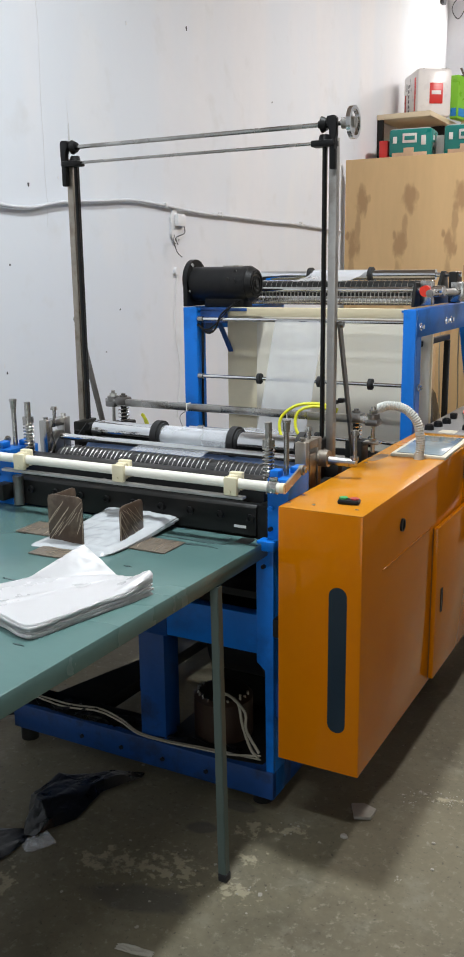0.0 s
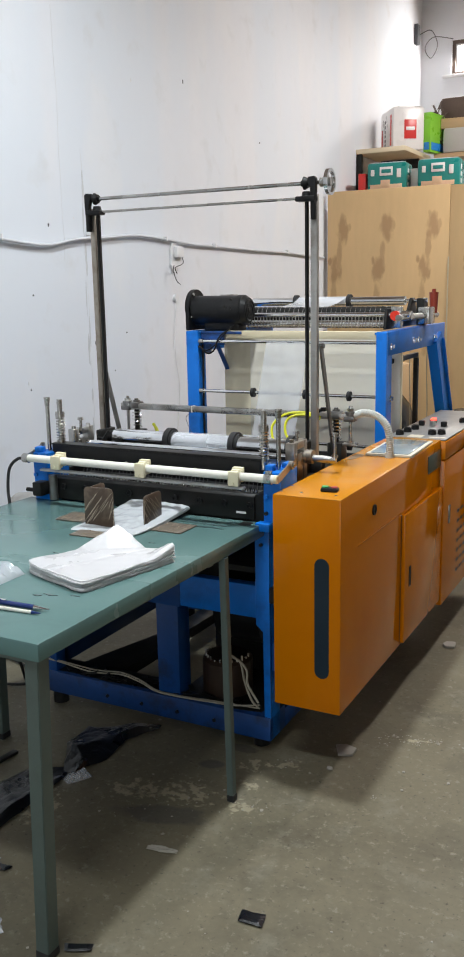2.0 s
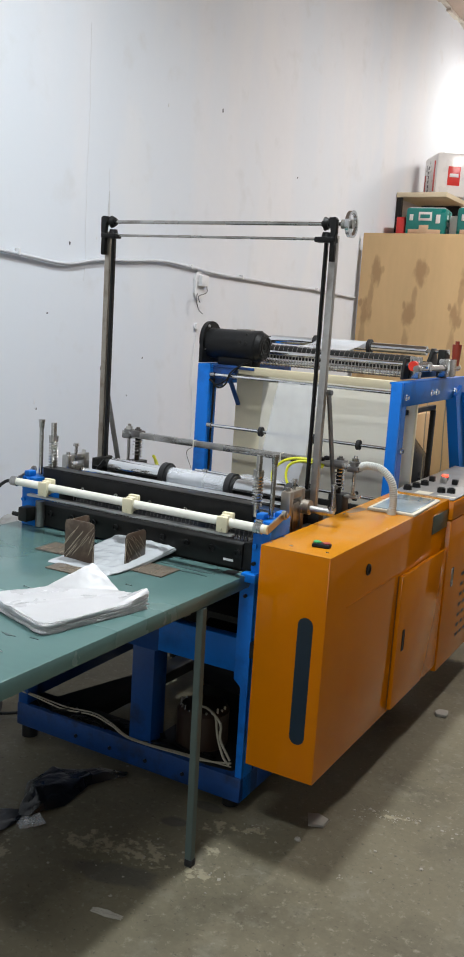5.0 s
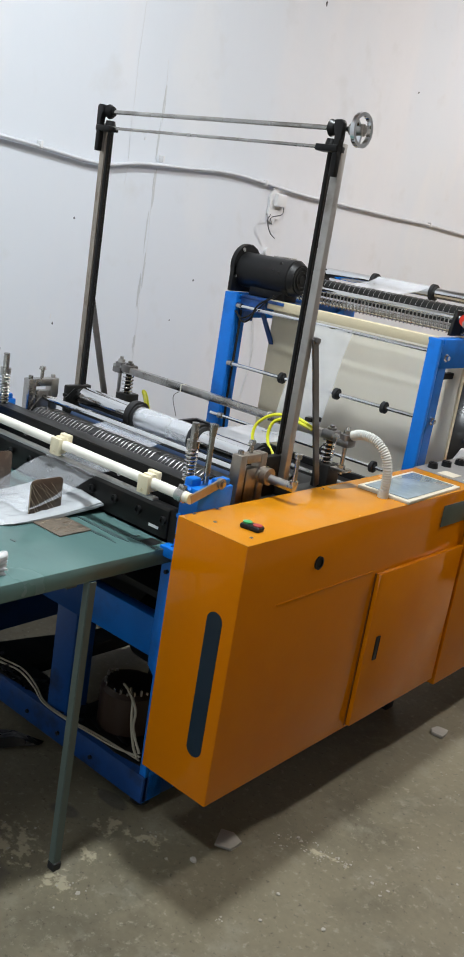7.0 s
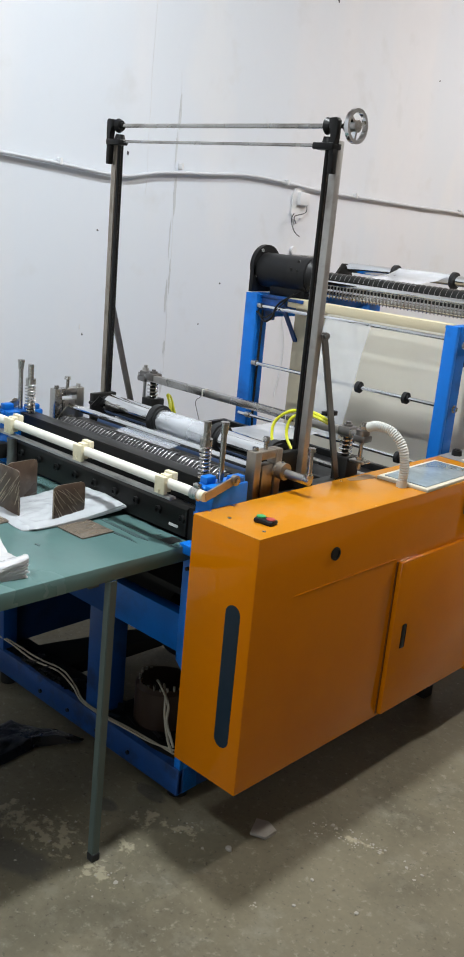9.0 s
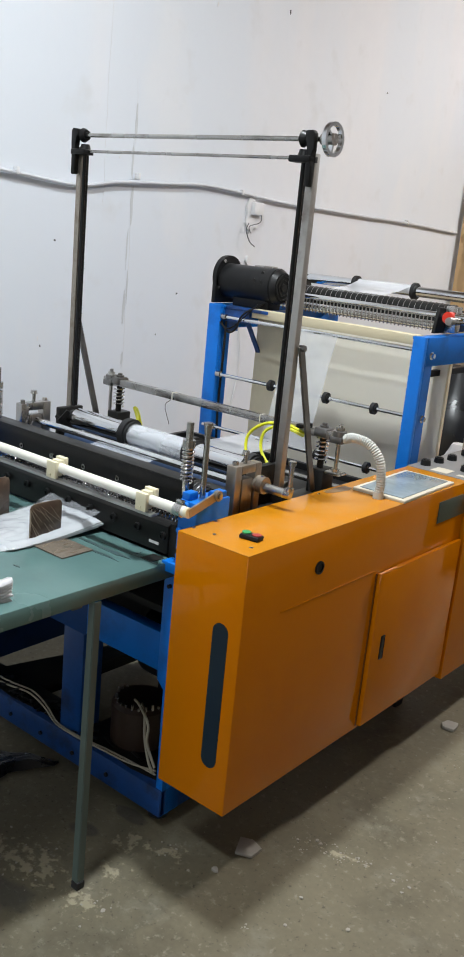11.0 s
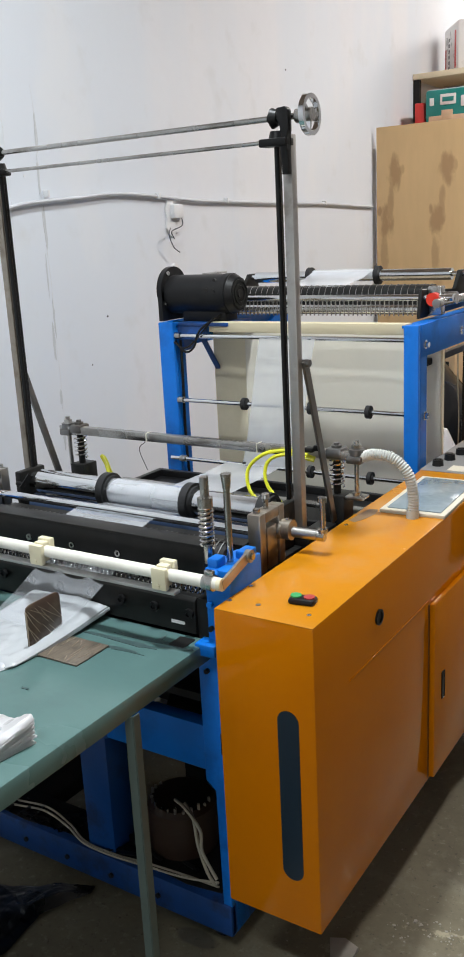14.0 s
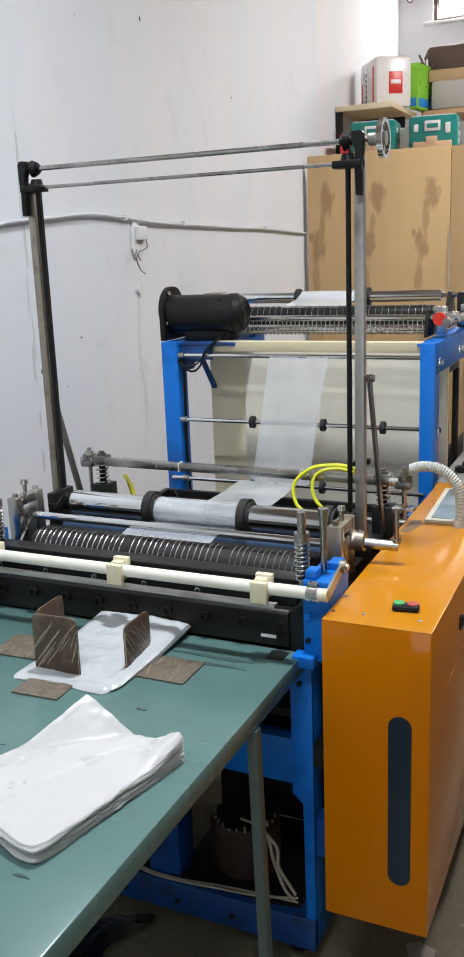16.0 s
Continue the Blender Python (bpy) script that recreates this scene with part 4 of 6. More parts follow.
part("motor_plate", Shape().box(-1.863, -1.655, 3.192, 3.36, 1.348, 1.360, 0.002).box(-1.863, -1.74, 3.192, 3.198, 1.300, 1.347).box(-1.863, -1.845, 3.199, 3.26, 1.26, 1.347), BLUE_DARK_OILY, stand, "dark blue plate under the motor")
part("conduit", Shape().tube(arc([(-1.858, 3.20, 1.34), (-1.856, 3.195, 1.15), (-1.860, 3.196, 0.95), (-1.856, 3.20, 0.75), (-1.858, 3.20, 0.5)], 6), 0.005, 7), BLACK, stand, "black cable down the post")

# roller bank on top
for x0 in (-1.895, -1.035):
    part("roller_bracket", Shape().prism([(3.34, 1.363), (3.86, 1.363), (3.82, 1.40), (3.78, 1.492), (3.73, 1.492), (3.68, 1.43), (3.36, 1.455)], "x", x0, x0 + 0.012, 0.002), DARK, stand)
upper_roller = part("upper_roller", Shape().cyl((-1.86, 3.75, 1.478), (-1.06, 3.75, 1.478), 0.021, n=28).cyl((-1.90, 3.75, 1.478), (-0.955, 3.75, 1.478), 0.009, n=14), CHROME, stand, "shiny silver roller", at=(-1.45, 3.75, 1.478))
for x in (-1.62, -1.34):
    part("flange_ring", Shape().ring((x, 3.75, 1.478), 0.034, 0.021, 0.008), RUBBER, upper_roller)
part("film_wrap", Shape().sheet([[(x, 3.75 - 0.0235 * math.cos(a), 1.478 + 0.0235 * math.sin(a)) for x in (-1.605, -1.48, -1.355)] for a in (-0.5, 0, 0.5, 1.0, 1.57, 2.1)]), FILM, stand)
film_run("top_film", [(3.73, 1.495), (3.66, 1.475), (3.60, 1.468), (3.50, 1.455)], -1.60, -1.36, 0.002, 3, FILM, stand, "white film drawn over the rollers")
part("grooved_roller", Shape().cyl((-1.86, 3.52, 1.425), (-1.04, 3.52, 1.425), 0.034, n=28), DARK, stand)
hoop = part("groove_wire", Shape().ring((-1.83, 3.52, 1.425), 0.0355, 0.0335, 0.001, n=24), STEEL, stand)
for i in range(1, 34):
    repeat(hoop, (0.0236 * i, 0, 0))
part("tie_bar", Shape().cyl((-1.86, 3.382, 1.426), (-0.93, 3.382, 1.426), 0.0105, n=16), CHROME, stand)
part("lower_roller", Shape().cyl((-1.86, 3.42, 1.385), (-1.04, 3.42, 1.385), 0.016, n=20), CHROME, stand)
part("comb_back", Shape().box(-1.86, -1.04, 3.455, 3.462, 1.365, 1.41), DARK, stand)
tooth = part("comb_tooth", Shape().box(-1.832, -1.830, 3.394, 3.400, 1.366, 1.418), STEEL, stand)
for i in range(1, 50):
    repeat(tooth, (0.0162 * i, 0, 0))
part("red_knob", Shape().cyl((-0.990, 3.36, 1.422), (-0.990, 3.385, 1.422), 0.021, n=22).cyl((-0.990, 3.385, 1.422), (-0.990, 3.42, 1.422), 0.010, n=12), RED, stand, "round red knob")
part("knob_plate", Shape().box(-1.02, -0.975, 3.40, 3.44, 1.368, 1.46, 0.003), STEEL, stand)
lever = part("hand_lever", Shape().cyl((-0.955, 3.30, 1.415), (-0.955, 3.92, 1.408), 0.014, n=16).ball((-0.97, 3.45, 1.42), 0.018).cyl((-0.985, 3.45, 1.42), (-0.94, 3.45, 1.42), 0.02, n=14).box(-0.985, -0.93, 3.70, 3.80, 1.37, 1.45, 0.006), STEEL, stand, "steel lever with a worn red grip")
part("red_grip", Shape().cyl((-0.955, 3.862, 1.418), (-0.955, 3.862, 1.515), 0.017, 0.022, 18).cyl((-0.955, 3.862, 1.515), (-0.955, 3.862, 1.53), 0.01, n=12), DARKRED, lever)
part("bearing", Shape().box(-1.0, -0.965, 3.72, 3.80, 1.363, 1.49, 0.006), DARK, stand)

# ---- the bag machine ----
machine = thing("bag_making_machine", (-1.46, 2.3, 0), "blue and black plastic bag making machine with chrome rollers", "machine")
ML, MR = -1.93, -0.985
# base frame
part("front_post", Shape().prism([(-1.036, 0.80), (-1.036, 0.46), (-1.008, 0.44), (-1.008, 0.05), (-0.985, 0.05), (-0.985, 0.80)], "y", 2.045, 2.060, 0.002).box(-0.996, -0.985, 2.061, 2.12, 0.05, 0.80, 0.002), BLUE, machine)
part("front_post", Shape().box(-1.93, -1.885, 2.045, 2.10, 0.05, 0.80, 0.003), BLUE_DARK_OILY, machine)
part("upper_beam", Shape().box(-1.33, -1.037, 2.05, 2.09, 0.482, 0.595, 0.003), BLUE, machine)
part("upper_beam", Shape().box(-1.884, -1.331, 2.052, 2.09, 0.475, 0.59, 0.003), BLUE_DARK_OILY, machine)
part("middle_post", Shape().box(-1.437, -1.348, 2.06, 2.14, 0.11, 0.478, 0.003), BLUE_DARK_OILY, machine)
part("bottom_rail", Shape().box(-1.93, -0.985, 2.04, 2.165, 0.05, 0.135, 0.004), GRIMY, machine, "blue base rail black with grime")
part("rail_grime", Shape().prism([(-1.925, 2.052), (-1.80, 2.060), (-1.66, 2.050), (-1.52, 2.064), (-1.40, 2.054), (-1.24, 2.066), (-1.12, 2.056), (-1.03, 2.070), (-1.03, 2.162), (-1.925, 2.162)], "z", 0.1345, 0.1362), DARK, machine, "black oily grime caked on the rail")
part("side_panel", Shape().box(-1.925, -1.905, 2.101, 3.045, 0.137, 0.798, 0.002), mat("dark_blue_panel", (0.003, 0.022, 0.085), 0.4, 0, 0.2, 5, 0.05, (0.006, 0.008, 0.014), 0.8, 4), machine, "dark blue side panel with near-black patches")
part("base_plate", Shape().box(-1.37, -1.032, 2.166, 2.40, 0.122, 0.130), DARK, machine, "oily black base plate")
part("side_rail", Shape().box(-1.03, -0.985, 2.13, 3.10, 0.05, 0.12, 0.003), BLUE_DARK_OILY, machine)
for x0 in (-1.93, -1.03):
    part("rear_post", Shape().box(x0, x0 + 0.045, 3.05, 3.10, 0.122, 0.80, 0.003), BLUE_DARK_OILY, machine)
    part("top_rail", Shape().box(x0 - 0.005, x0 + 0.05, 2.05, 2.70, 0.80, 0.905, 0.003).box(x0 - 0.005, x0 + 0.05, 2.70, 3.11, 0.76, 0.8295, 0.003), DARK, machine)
part("rear_rail", Shape().box(-1.93, -1.032, 3.05, 3.10, 0.05, 0.12, 0.003), BLUE_DARK_OILY, machine)
# Near-black sheets fill the inside of the base.
part("inner_panel", Shape().box(-1.44, -1.03, 2.50, 2.52, 0.06, 0.32).box(-1.90, -1.03, 2.50, 2.52, 0.32, 0.80), DARK, machine, "near-black inner panel")
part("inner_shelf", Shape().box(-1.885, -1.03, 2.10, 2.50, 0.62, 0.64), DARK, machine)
part("foot", Shape().cyl((-1.05, 2.11, 0), (-1.05, 2.11, 0.05), 0.03, n=14), DARK, machine)
part("foot", Shape().cyl((-1.90, 2.08, 0), (-1.90, 2.08, 0.05), 0.03, n=14), DARK, machine)
part("foot", Shape().cyl((-1.0, 3.07, 0), (-1.0, 3.07, 0.05), 0.03, n=14), DARK, machine)
part("foot", Shape().cyl((-1.90, 3.07, 0), (-1.90, 3.07, 0.05), 0.03, n=14), DARK, machine)
part("floor_channel", Shape().prism([(-1.866, 2.13), (-1.67, 2.13), (-1.63, 3.048), (-1.70, 3.048), (-1.745, 2.53)], "z", 0.085, 0.13, 0.003), DARK, machine, "dark oily channel along the base")
part("drive_wheel", Shape().cyl((-1.30, 2.36, 0.40), (-1.12, 2.36, 0.40), 0.13, n=32).cyl((-1.32, 2.36, 0.40), (-1.10, 2.36, 0.40), 0.04, n=20), BLACK, machine)
trafo = part("transformer", Shape().cyl((-1.225, 2.195, 0.136), (-1.225, 2.195, 0.255), 0.090, n=40).cyl((-1.225, 2.195, 0.255), (-1.225, 2.195, 0.268), 0.090, 0.078, 40), COPPER, machine, "varnished brown transformer")
for i in range(14):
    a = math.pi * (0.95 + 1.1 * i / 13)
    tx, ty = -1.225 + 0.077 * math.cos(a), 2.195 + 0.077 * math.sin(a)
    part("terminal", Shape().cyl((tx, ty, 0.262), (tx, ty, 0.272 + 0.005 * (i % 3)), 0.004, n=8), STEEL, trafo)
part("white_wire", Shape().tube(arc([(-1.22, 2.16, 0.275), (-1.16, 2.12, 0.295), (-1.10, 2.095, 0.27), (-1.09, 2.085, 0.22), (-1.045, 2.075, 0.165)], 7), 0.0042, 7), WHITEWIRE, machine)
part("white_wire", Shape().tube(arc([(-1.19, 2.16, 0.275), (-1.13, 2.11, 0.285), (-1.105, 2.09, 0.23), (-1.075, 2.08, 0.17), (-1.045, 2.07, 0.152)], 7), 0.0042, 7), WHITEWIRE, machine)
for k in range(2):
    part("floor_wire", Shape().tube(arc([(-1.04, 2.075, 0.158 - 0.012 * k), (-1.14, 2.068 + 0.008 * k, 0.140), (-1.24, 2.058 + 0.010 * k, 0.139), (-1.34, 2.046 + 0.007 * k, 0.140), (-1.44, 2.046 + 0.007 * k, 0.142), (-1.52, 2.07 + 0.01 * k, 0.150), (-1.62, 2.085 + 0.016 * k, 0.156), (-1.74, 2.07 + 0.02 * k, 0.150), (-1.86, 2.055 + 0.01 * k, 0.17), (-1.95, 2.03, 0.19)], 7), 0.003, 7), WHITEWIRE, machine)
for i in range(5):
    part("bolt", Shape().cyl((-1.012, 2.046, 0.74 - i * 0.001), (-1.012, 2.036, 0.74), 0.006, n=6) if i == 0 else Shape().cyl((-1.80 + i * 0.15, 2.042, 0.085), (-1.80 + i * 0.15, 2.034, 0.085), 0.007, n=6), DARK, machine)
part("side_guard", Shape().cyl((-2.28, 2.35, 0.66), (-1.936, 2.35, 0.70), 0.075, n=24), POSTSTEEL, machine, "grey drive drum on the side")
part("side_guard_bracket", Shape().box(-2.0, -1.935, 2.30, 2.40, 0.60, 0.80), DARK, machine)

# lower jaw: grey strip over a dark bolted plate
part("lower_jaw", Shape().prism([(2.045, 0.820), (2.045, 0.895), (2.055, 0.903), (2.075, 0.903), (2.075, 0.820)], "x", -1.86, -1.036, 0.001), DARK, machine, "dark bolted jaw plate")
part("jaw_strip", Shape().box(-1.86, -1.045, 1.988, 2.010, 0.930, 0.938, 0.002), GREYEDGE, machine, "worn grey steel strip")
jaw_bolt = part("jaw_bolt", Shape().ring((-1.05, 2.040, 0.868), 0.0115, 0.006, 0.004, "y", 18).cyl((-1.05, 2.044, 0.868), (-1.05, 2.040, 0.868), 0.006, n=6), BLACK, machine)
for i in range(1, 9):
    repeat(jaw_bolt, (-0.0935 * i, 0, 0))
part("jaw_slot", Shape().box(-1.10, -1.065, 2.043, 2.0455, 0.838, 0.845), PLASTER, machine)
part("left_cylinder", Shape().cyl((-1.835, 2.03, 0.82), (-1.835, 2.03, 0.91), 0.016, n=16), DARKSTEEL, machine)
part("left_clamp", Shape().box(-1.90, -1.862, 1.99, 2.05, 0.835, 0.885, 0.004).cyl((-1.94, 2.01, 0.852), (-1.895, 2.01, 0.852), 0.008, n=10), DARK, machine)
part("blade_slot", Shape().box(-1.86, -1.04, 2.076, 2.17, 0.86, 0.885), DARK, machine)

# blue end brackets that hold the cream tube
for side, x0 in (("l", -1.925), ("r", -0.998)):
    br = part("end_bracket", Shape().box(x0, x0 + 0.062, 2.035, 2.165, 0.80, 0.985, 0.004).box(x0 + 0.004, x0 + 0.03, 2.04, 2.075, 0.984, 1.005, 0.004).box(x0 + 0.03, x0 + 0.058, 2.11, 2.155, 0.984, 1.002, 0.004), BLUE, machine, "blue painted end bracket")
    part("bracket_bolt", Shape().cyl((x0 + 0.028, 2.036, 0.975), (x0 + 0.028, 2.024, 0.975), 0.009, n=12), BLUE, br)
    part("bracket_bolt", Shape().cyl((x0 + 0.012, 2.036, 0.905), (x0 + 0.012, 2.026, 0.905), 0.007, n=12), BLUE, br)
    part("bracket_bolt", Shape().cyl((x0 + 0.012, 2.036, 0.85), (x0 + 0.012, 2.026, 0.85), 0.006, n=12), DARK, br)
    e = 1 if side == "r" else -1
    xo = x0 + 0.066 if side == "r" else x0 - 0.004
    part("link_arm", Shape().beam((xo, 2.00, 0.968), (xo, 2.105, 0.998), 0.022, 0.006, (1, 0, 0)).cyl((xo - 0.004, 2.105, 0.998), (xo + 0.008 * e, 2.105, 0.998), 0.014, n=16), RUSTY, br, "rusty link arm")
    part("link_bolt", Shape().cyl((xo, 2.105, 0.998), (xo + 0.014 * e, 2.105, 0.998), 0.008, n=6), STEEL, br)
part("blue_lip", Shape().box(-1.015, -0.965, 2.005, 2.044, 0.795, 0.822, 0.003), BLUE, machine)
tube = part("blow_tube", Shape().cyl((-1.925, 2.0, 0.971), (-0.934, 2.0, 0.971), 0.0135, n=24), IVORY, machine, "cream air tube with clips")
part("hose_clamp", Shape().ring((-0.962, 2.0, 0.971), 0.017, 0.0136, 0.012).box(-0.972, -0.952, 1.995, 2.008, 0.987, 0.997, 0.002), STEEL, tube)
part("hose_clamp", Shape().ring((-1.925, 2.0, 0.971), 0.017, 0.0136, 0.012), STEEL, tube)
part("end_plug", Shape().cyl((-0.940, 2.0, 0.971), (-0.930, 2.0, 0.971), 0.0138, n=20), CREAM, tube)
for x in (-1.076, -1.428, -1.782):
    c = part("tube_clip", Shape().box(x - 0.019, x + 0.019, 1.976, 1.990, 0.942, 0.990, 0.003).box(x - 0.014, x + 0.014, 1.9895, 2.0085, 0.946, 0.993, 0.003).box(x - 0.019, x + 0.019, 2.008, 2.024, 0.950, 0.998, 0.003), CREAM, tube, "cream plastic clip")
    part("clip_screw", Shape().cyl((x, 1.977, 0.952), (x, 1.972, 0.952), 0.004, n=10), CREAM, tube)
part("air_hose", Shape().tube(arc([(-1.93, 2.0, 0.971), (-1.965, 1.995, 0.964), (-1.995, 1.985, 0.93), (-2.00, 1.975, 0.86), (-1.985, 1.96, 0.78), (-2.0, 1.96, 0.6), (-2.05, 2.0, 0.3), (-2.09, 2.10, 0.03), (-2.22, 2.25, 0.010), (-2.44, 2.30, 0.010), (-2.38, 2.18, 0.010), (-2.20, 2.08, 0.010), (-2.02, 2.16, 0.022), (-1.97, 2.35, 0.010)], 8), 0.0058, 8), RUBBER, machine, "black air hose")

# the sealing beam, which rises and falls, with its springs and bolts
BEAM_Z = 0.990
beam = part("sealing_beam", Shape().box(-1.872, -1.030, 2.082, 2.125, BEAM_Z - 0.078, BEAM_Z - 0.004, 0.002), BLACK, machine, "black sealing beam")
part("beam_cap", Shape().box(-1.874, -1.028, 2.078, 2.130, BEAM_Z - 0.004, BEAM_Z + 0.002, 0.0015), DARK, beam, "scuffed dark top edge")
for i in range(6):
    part("beam_bolt", Shape().ring((-1.13 - i * 0.14, 2.081, BEAM_Z - 0.052), 0.008, 0.004, 0.003, "y", 14), STEEL, beam)
for x, y in ((-1.010, 2.07), (-1.842, 2.10)):
    part("spring_post", Shape().cyl((x, y, 0.96), (x, y, 1.150), 0.0095, n=16).cyl((x, y, 1.085), (x, y, 1.105), 0.0165, n=16), STEEL, beam)
    part("coil_spring", Shape().spring(x, y, 0.995, 1.085, 0.0145, 0.0028, 9), STEEL, beam)
for x, y in ((-0.968, 2.09), (-1.898, 2.10)):
    part("lift_bolt", Shape().cyl((x, y, 0.96), (x, y, 1.13), 0.0075, n=14).cyl((x, y, 1.125), (x, y, 1.15), 0.0085, 0.011, 16).cyl((x, y, 1.15), (x, y, 1.156), 0.0115, n=16), STEEL, beam)

# grooved rubber roller under bright guide strips
comb = part("grooved_feed_roller", Shape().cyl((-1.80, 2.205, 0.934), (-1.045, 2.205, 0.934), 0.036, n=30), RUBBER, machine, "black grooved roller", at=(-1.42, 2.205, 0.934))
for x0 in (-1.76, -1.565, -1.435, -1.24, -1.11):
    part("rubber_sleeve", Shape().cyl((x0, 2.205, 0.934), (x0 + 0.05, 2.205, 0.934), 0.0372, n=30), RUBBER, comb)


def guide_strip(x):
    pts = [(x, 2.143, 0.893), (x, 2.150, 0.915), (x, 2.163, 0.940), (x, 2.182, 0.962), (x, 2.206, 0.9765), (x, 2.225, 0.975)]
    return Shape().tube(arc(pts, 2), 0.0013, 5)


coil = []
for i in range(62 * 10 + 1):
    q = i / 10 * math.tau
    coil.append((-1.85 + 0.81 * i / 620, 2.097 + 0.013 * math.cos(q), 0.899 + 0.012 * math.sin(q)))
part("jaw_coil", Shape().tube(coil, 0.0016, 5), CHROME, machine, "long row of bright wire curls under the beam")
strip = part("guide_strip", guide_strip(-1.785), DARKSTEEL, machine)
jit = random.Random(8)
for i in range(1, 47):
    if i in (17, 34):
        continue
    repeat(strip, (0.0158 * i + jit.uniform(-0.0015, 0.0015), 0, 0))
part("strip_bar", Shape().box(-1.82, -1.04, 2.135, 2.152, 0.880, 0.895, 0.002), STEEL, machine)
part("under_film", Shape().box(-1.82, -1.04, 2.256, 2.30, 0.915, 0.955), DARK, machine)
part("tray", Shape().box(-1.885, -1.03, 2.17, 2.60, 0.85, 0.868), DARK, machine)

# pressure rod and its end blocks
part("pressure_rod", Shape().cyl((-1.85, 2.265, 0.990), (-0.99, 2.265, 0.990), 0.0105, n=20), CHROME, machine, "chrome pressure rod")
blkL = part("end_block", Shape().box(-1.90, -1.868, 2.215, 2.245, 0.905, 1.045, 0.003).box(-1.90, -1.868, 2.305, 2.335, 0.905, 1.045, 0.003).box(-1.90, -1.868, 2.2455, 2.3045, 1.02, 1.045, 0.003).box(-1.898, -1.87, 2.25, 2.30, 0.905, 1.005, 0.003), STEEL, machine, "grey steel end block")
part("adjuster_bolt", Shape().cyl((-1.884, 2.275, 1.045), (-1.884, 2.275, 1.075), 0.006, n=12).cyl((-1.884, 2.275, 1.073), (-1.884, 2.275, 1.083), 0.012, 0.010, 12), STEEL, blkL)
for y in (2.23, 2.32):
    part("block_stud", Shape().cyl((-1.884, y, 1.045), (-1.884, y, 1.055), 0.008, n=6), STEEL, blkL)
part("thumb_screw", Shape().cyl((-1.868, 2.36, 0.99), (-1.83, 2.36, 0.99), 0.006, n=10).beam((-1.84, 2.35, 0.98), (-1.825, 2.375, 1.015), 0.007, 0.016), BLACK, blkL)
part("block_strut", Shape().beam((-1.86, 2.20, 0.92), (-1.855, 2.255, 0.985), 0.008, 0.008), STEEL, blkL)
blkR = part("end_block", Shape().box(-1.006, -0.972, 2.225, 2.252, 0.905, 1.045, 0.003).box(-1.006, -0.972, 2.312, 2.338, 0.905, 1.045, 0.003).box(-1.006, -0.972, 2.2525, 2.3115, 1.02, 1.045, 0.003).box(-1.004, -0.974, 2.26, 2.305, 0.905, 1.005, 0.003), RUSTY, machine, "rust-tinged steel end block")
part("adjuster_bolt", Shape().cyl((-0.989, 2.282, 1.045), (-0.989, 2.282, 1.072), 0.006, n=12).cyl((-0.989, 2.282, 1.07), (-0.989, 2.282, 1.08), 0.011, 0.009, 12), STEEL, blkR)
part("block_stud", Shape().cyl((-0.989, 2.24, 1.045), (-0.989, 2.24, 1.056), 0.0085, n=6), STEEL, blkR)
part("bronze_bush", Shape().cyl((-0.975, 2.315, 0.985), (-0.965, 2.315, 0.985), 0.018, n=24), RUSTY, blkR)
hub = part("shaft_hub", Shape().cyl((-0.972, 2.325, 0.985), (-0.945, 2.325, 0.985), 0.024, n=24), RUSTY, machine, "worn steel hub", at=(-0.96, 2.325, 0.985))
part("hub_screw", Shape().cyl((-0.958, 2.325, 1.006), (-0.958, 2.325, 1.012), 0.005, n=10), STEEL, hub)
part("drive_shaft", Shape().cyl((-0.945, 2.328, 0.980), (-0.866, 2.335, 0.977), 0.0125, n=20), STEEL, machine)
part("crank_pin", Shape().cyl((-0.872, 2.336, 0.975), (-0.872, 2.336, 1.062), 0.0065, n=12).cyl((-0.872, 2.336, 1.058), (-0.872, 2.336, 1.07), 0.011, 0.011, 14).cyl((-0.872, 2.336, 0.985), (-0.872, 2.336, 0.995), 0.012, n=14), STEEL, machine)

# the main chrome roller with rubber rings
main_roller = part("nip_roller", Shape().cyl((-1.815, 2.41, 0.990), (-1.045, 2.41, 0.990), 0.034, n=36).cyl((-1.87, 2.41, 0.990), (-1.0, 2.41, 0.990), 0.011, n=16), CHROME, machine, "shiny chrome roller with black rubber rings", at=(-1.43, 2.41, 0.990))
for x in (-1.565, -1.288, -1.06):
    part("rubber_ring", Shape().ring((x, 2.41, 0.990), 0.049, 0.034, 0.011).ring((x + 0.012, 2.41, 0.990), 0.042, 0.034, 0.006), RUBBER, main_roller)
part("end_hub", Shape().cyl((-1.845, 2.41, 0.990), (-1.815, 2.41, 0.990), 0.024, n=20), DARK, main_roller)
under_roller = part("rubber_roller", Shape().cyl((-1.84, 2.40, 0.925), (-1.03, 2.40, 0.925), 0.028, n=30), mat("blue_grey_rubber", (0.05, 0.085, 0.17), 0.35, 0, 0.1, 9, 0.03), machine, "blue-grey rubber roller", at=(-1.43, 2.40, 0.925))
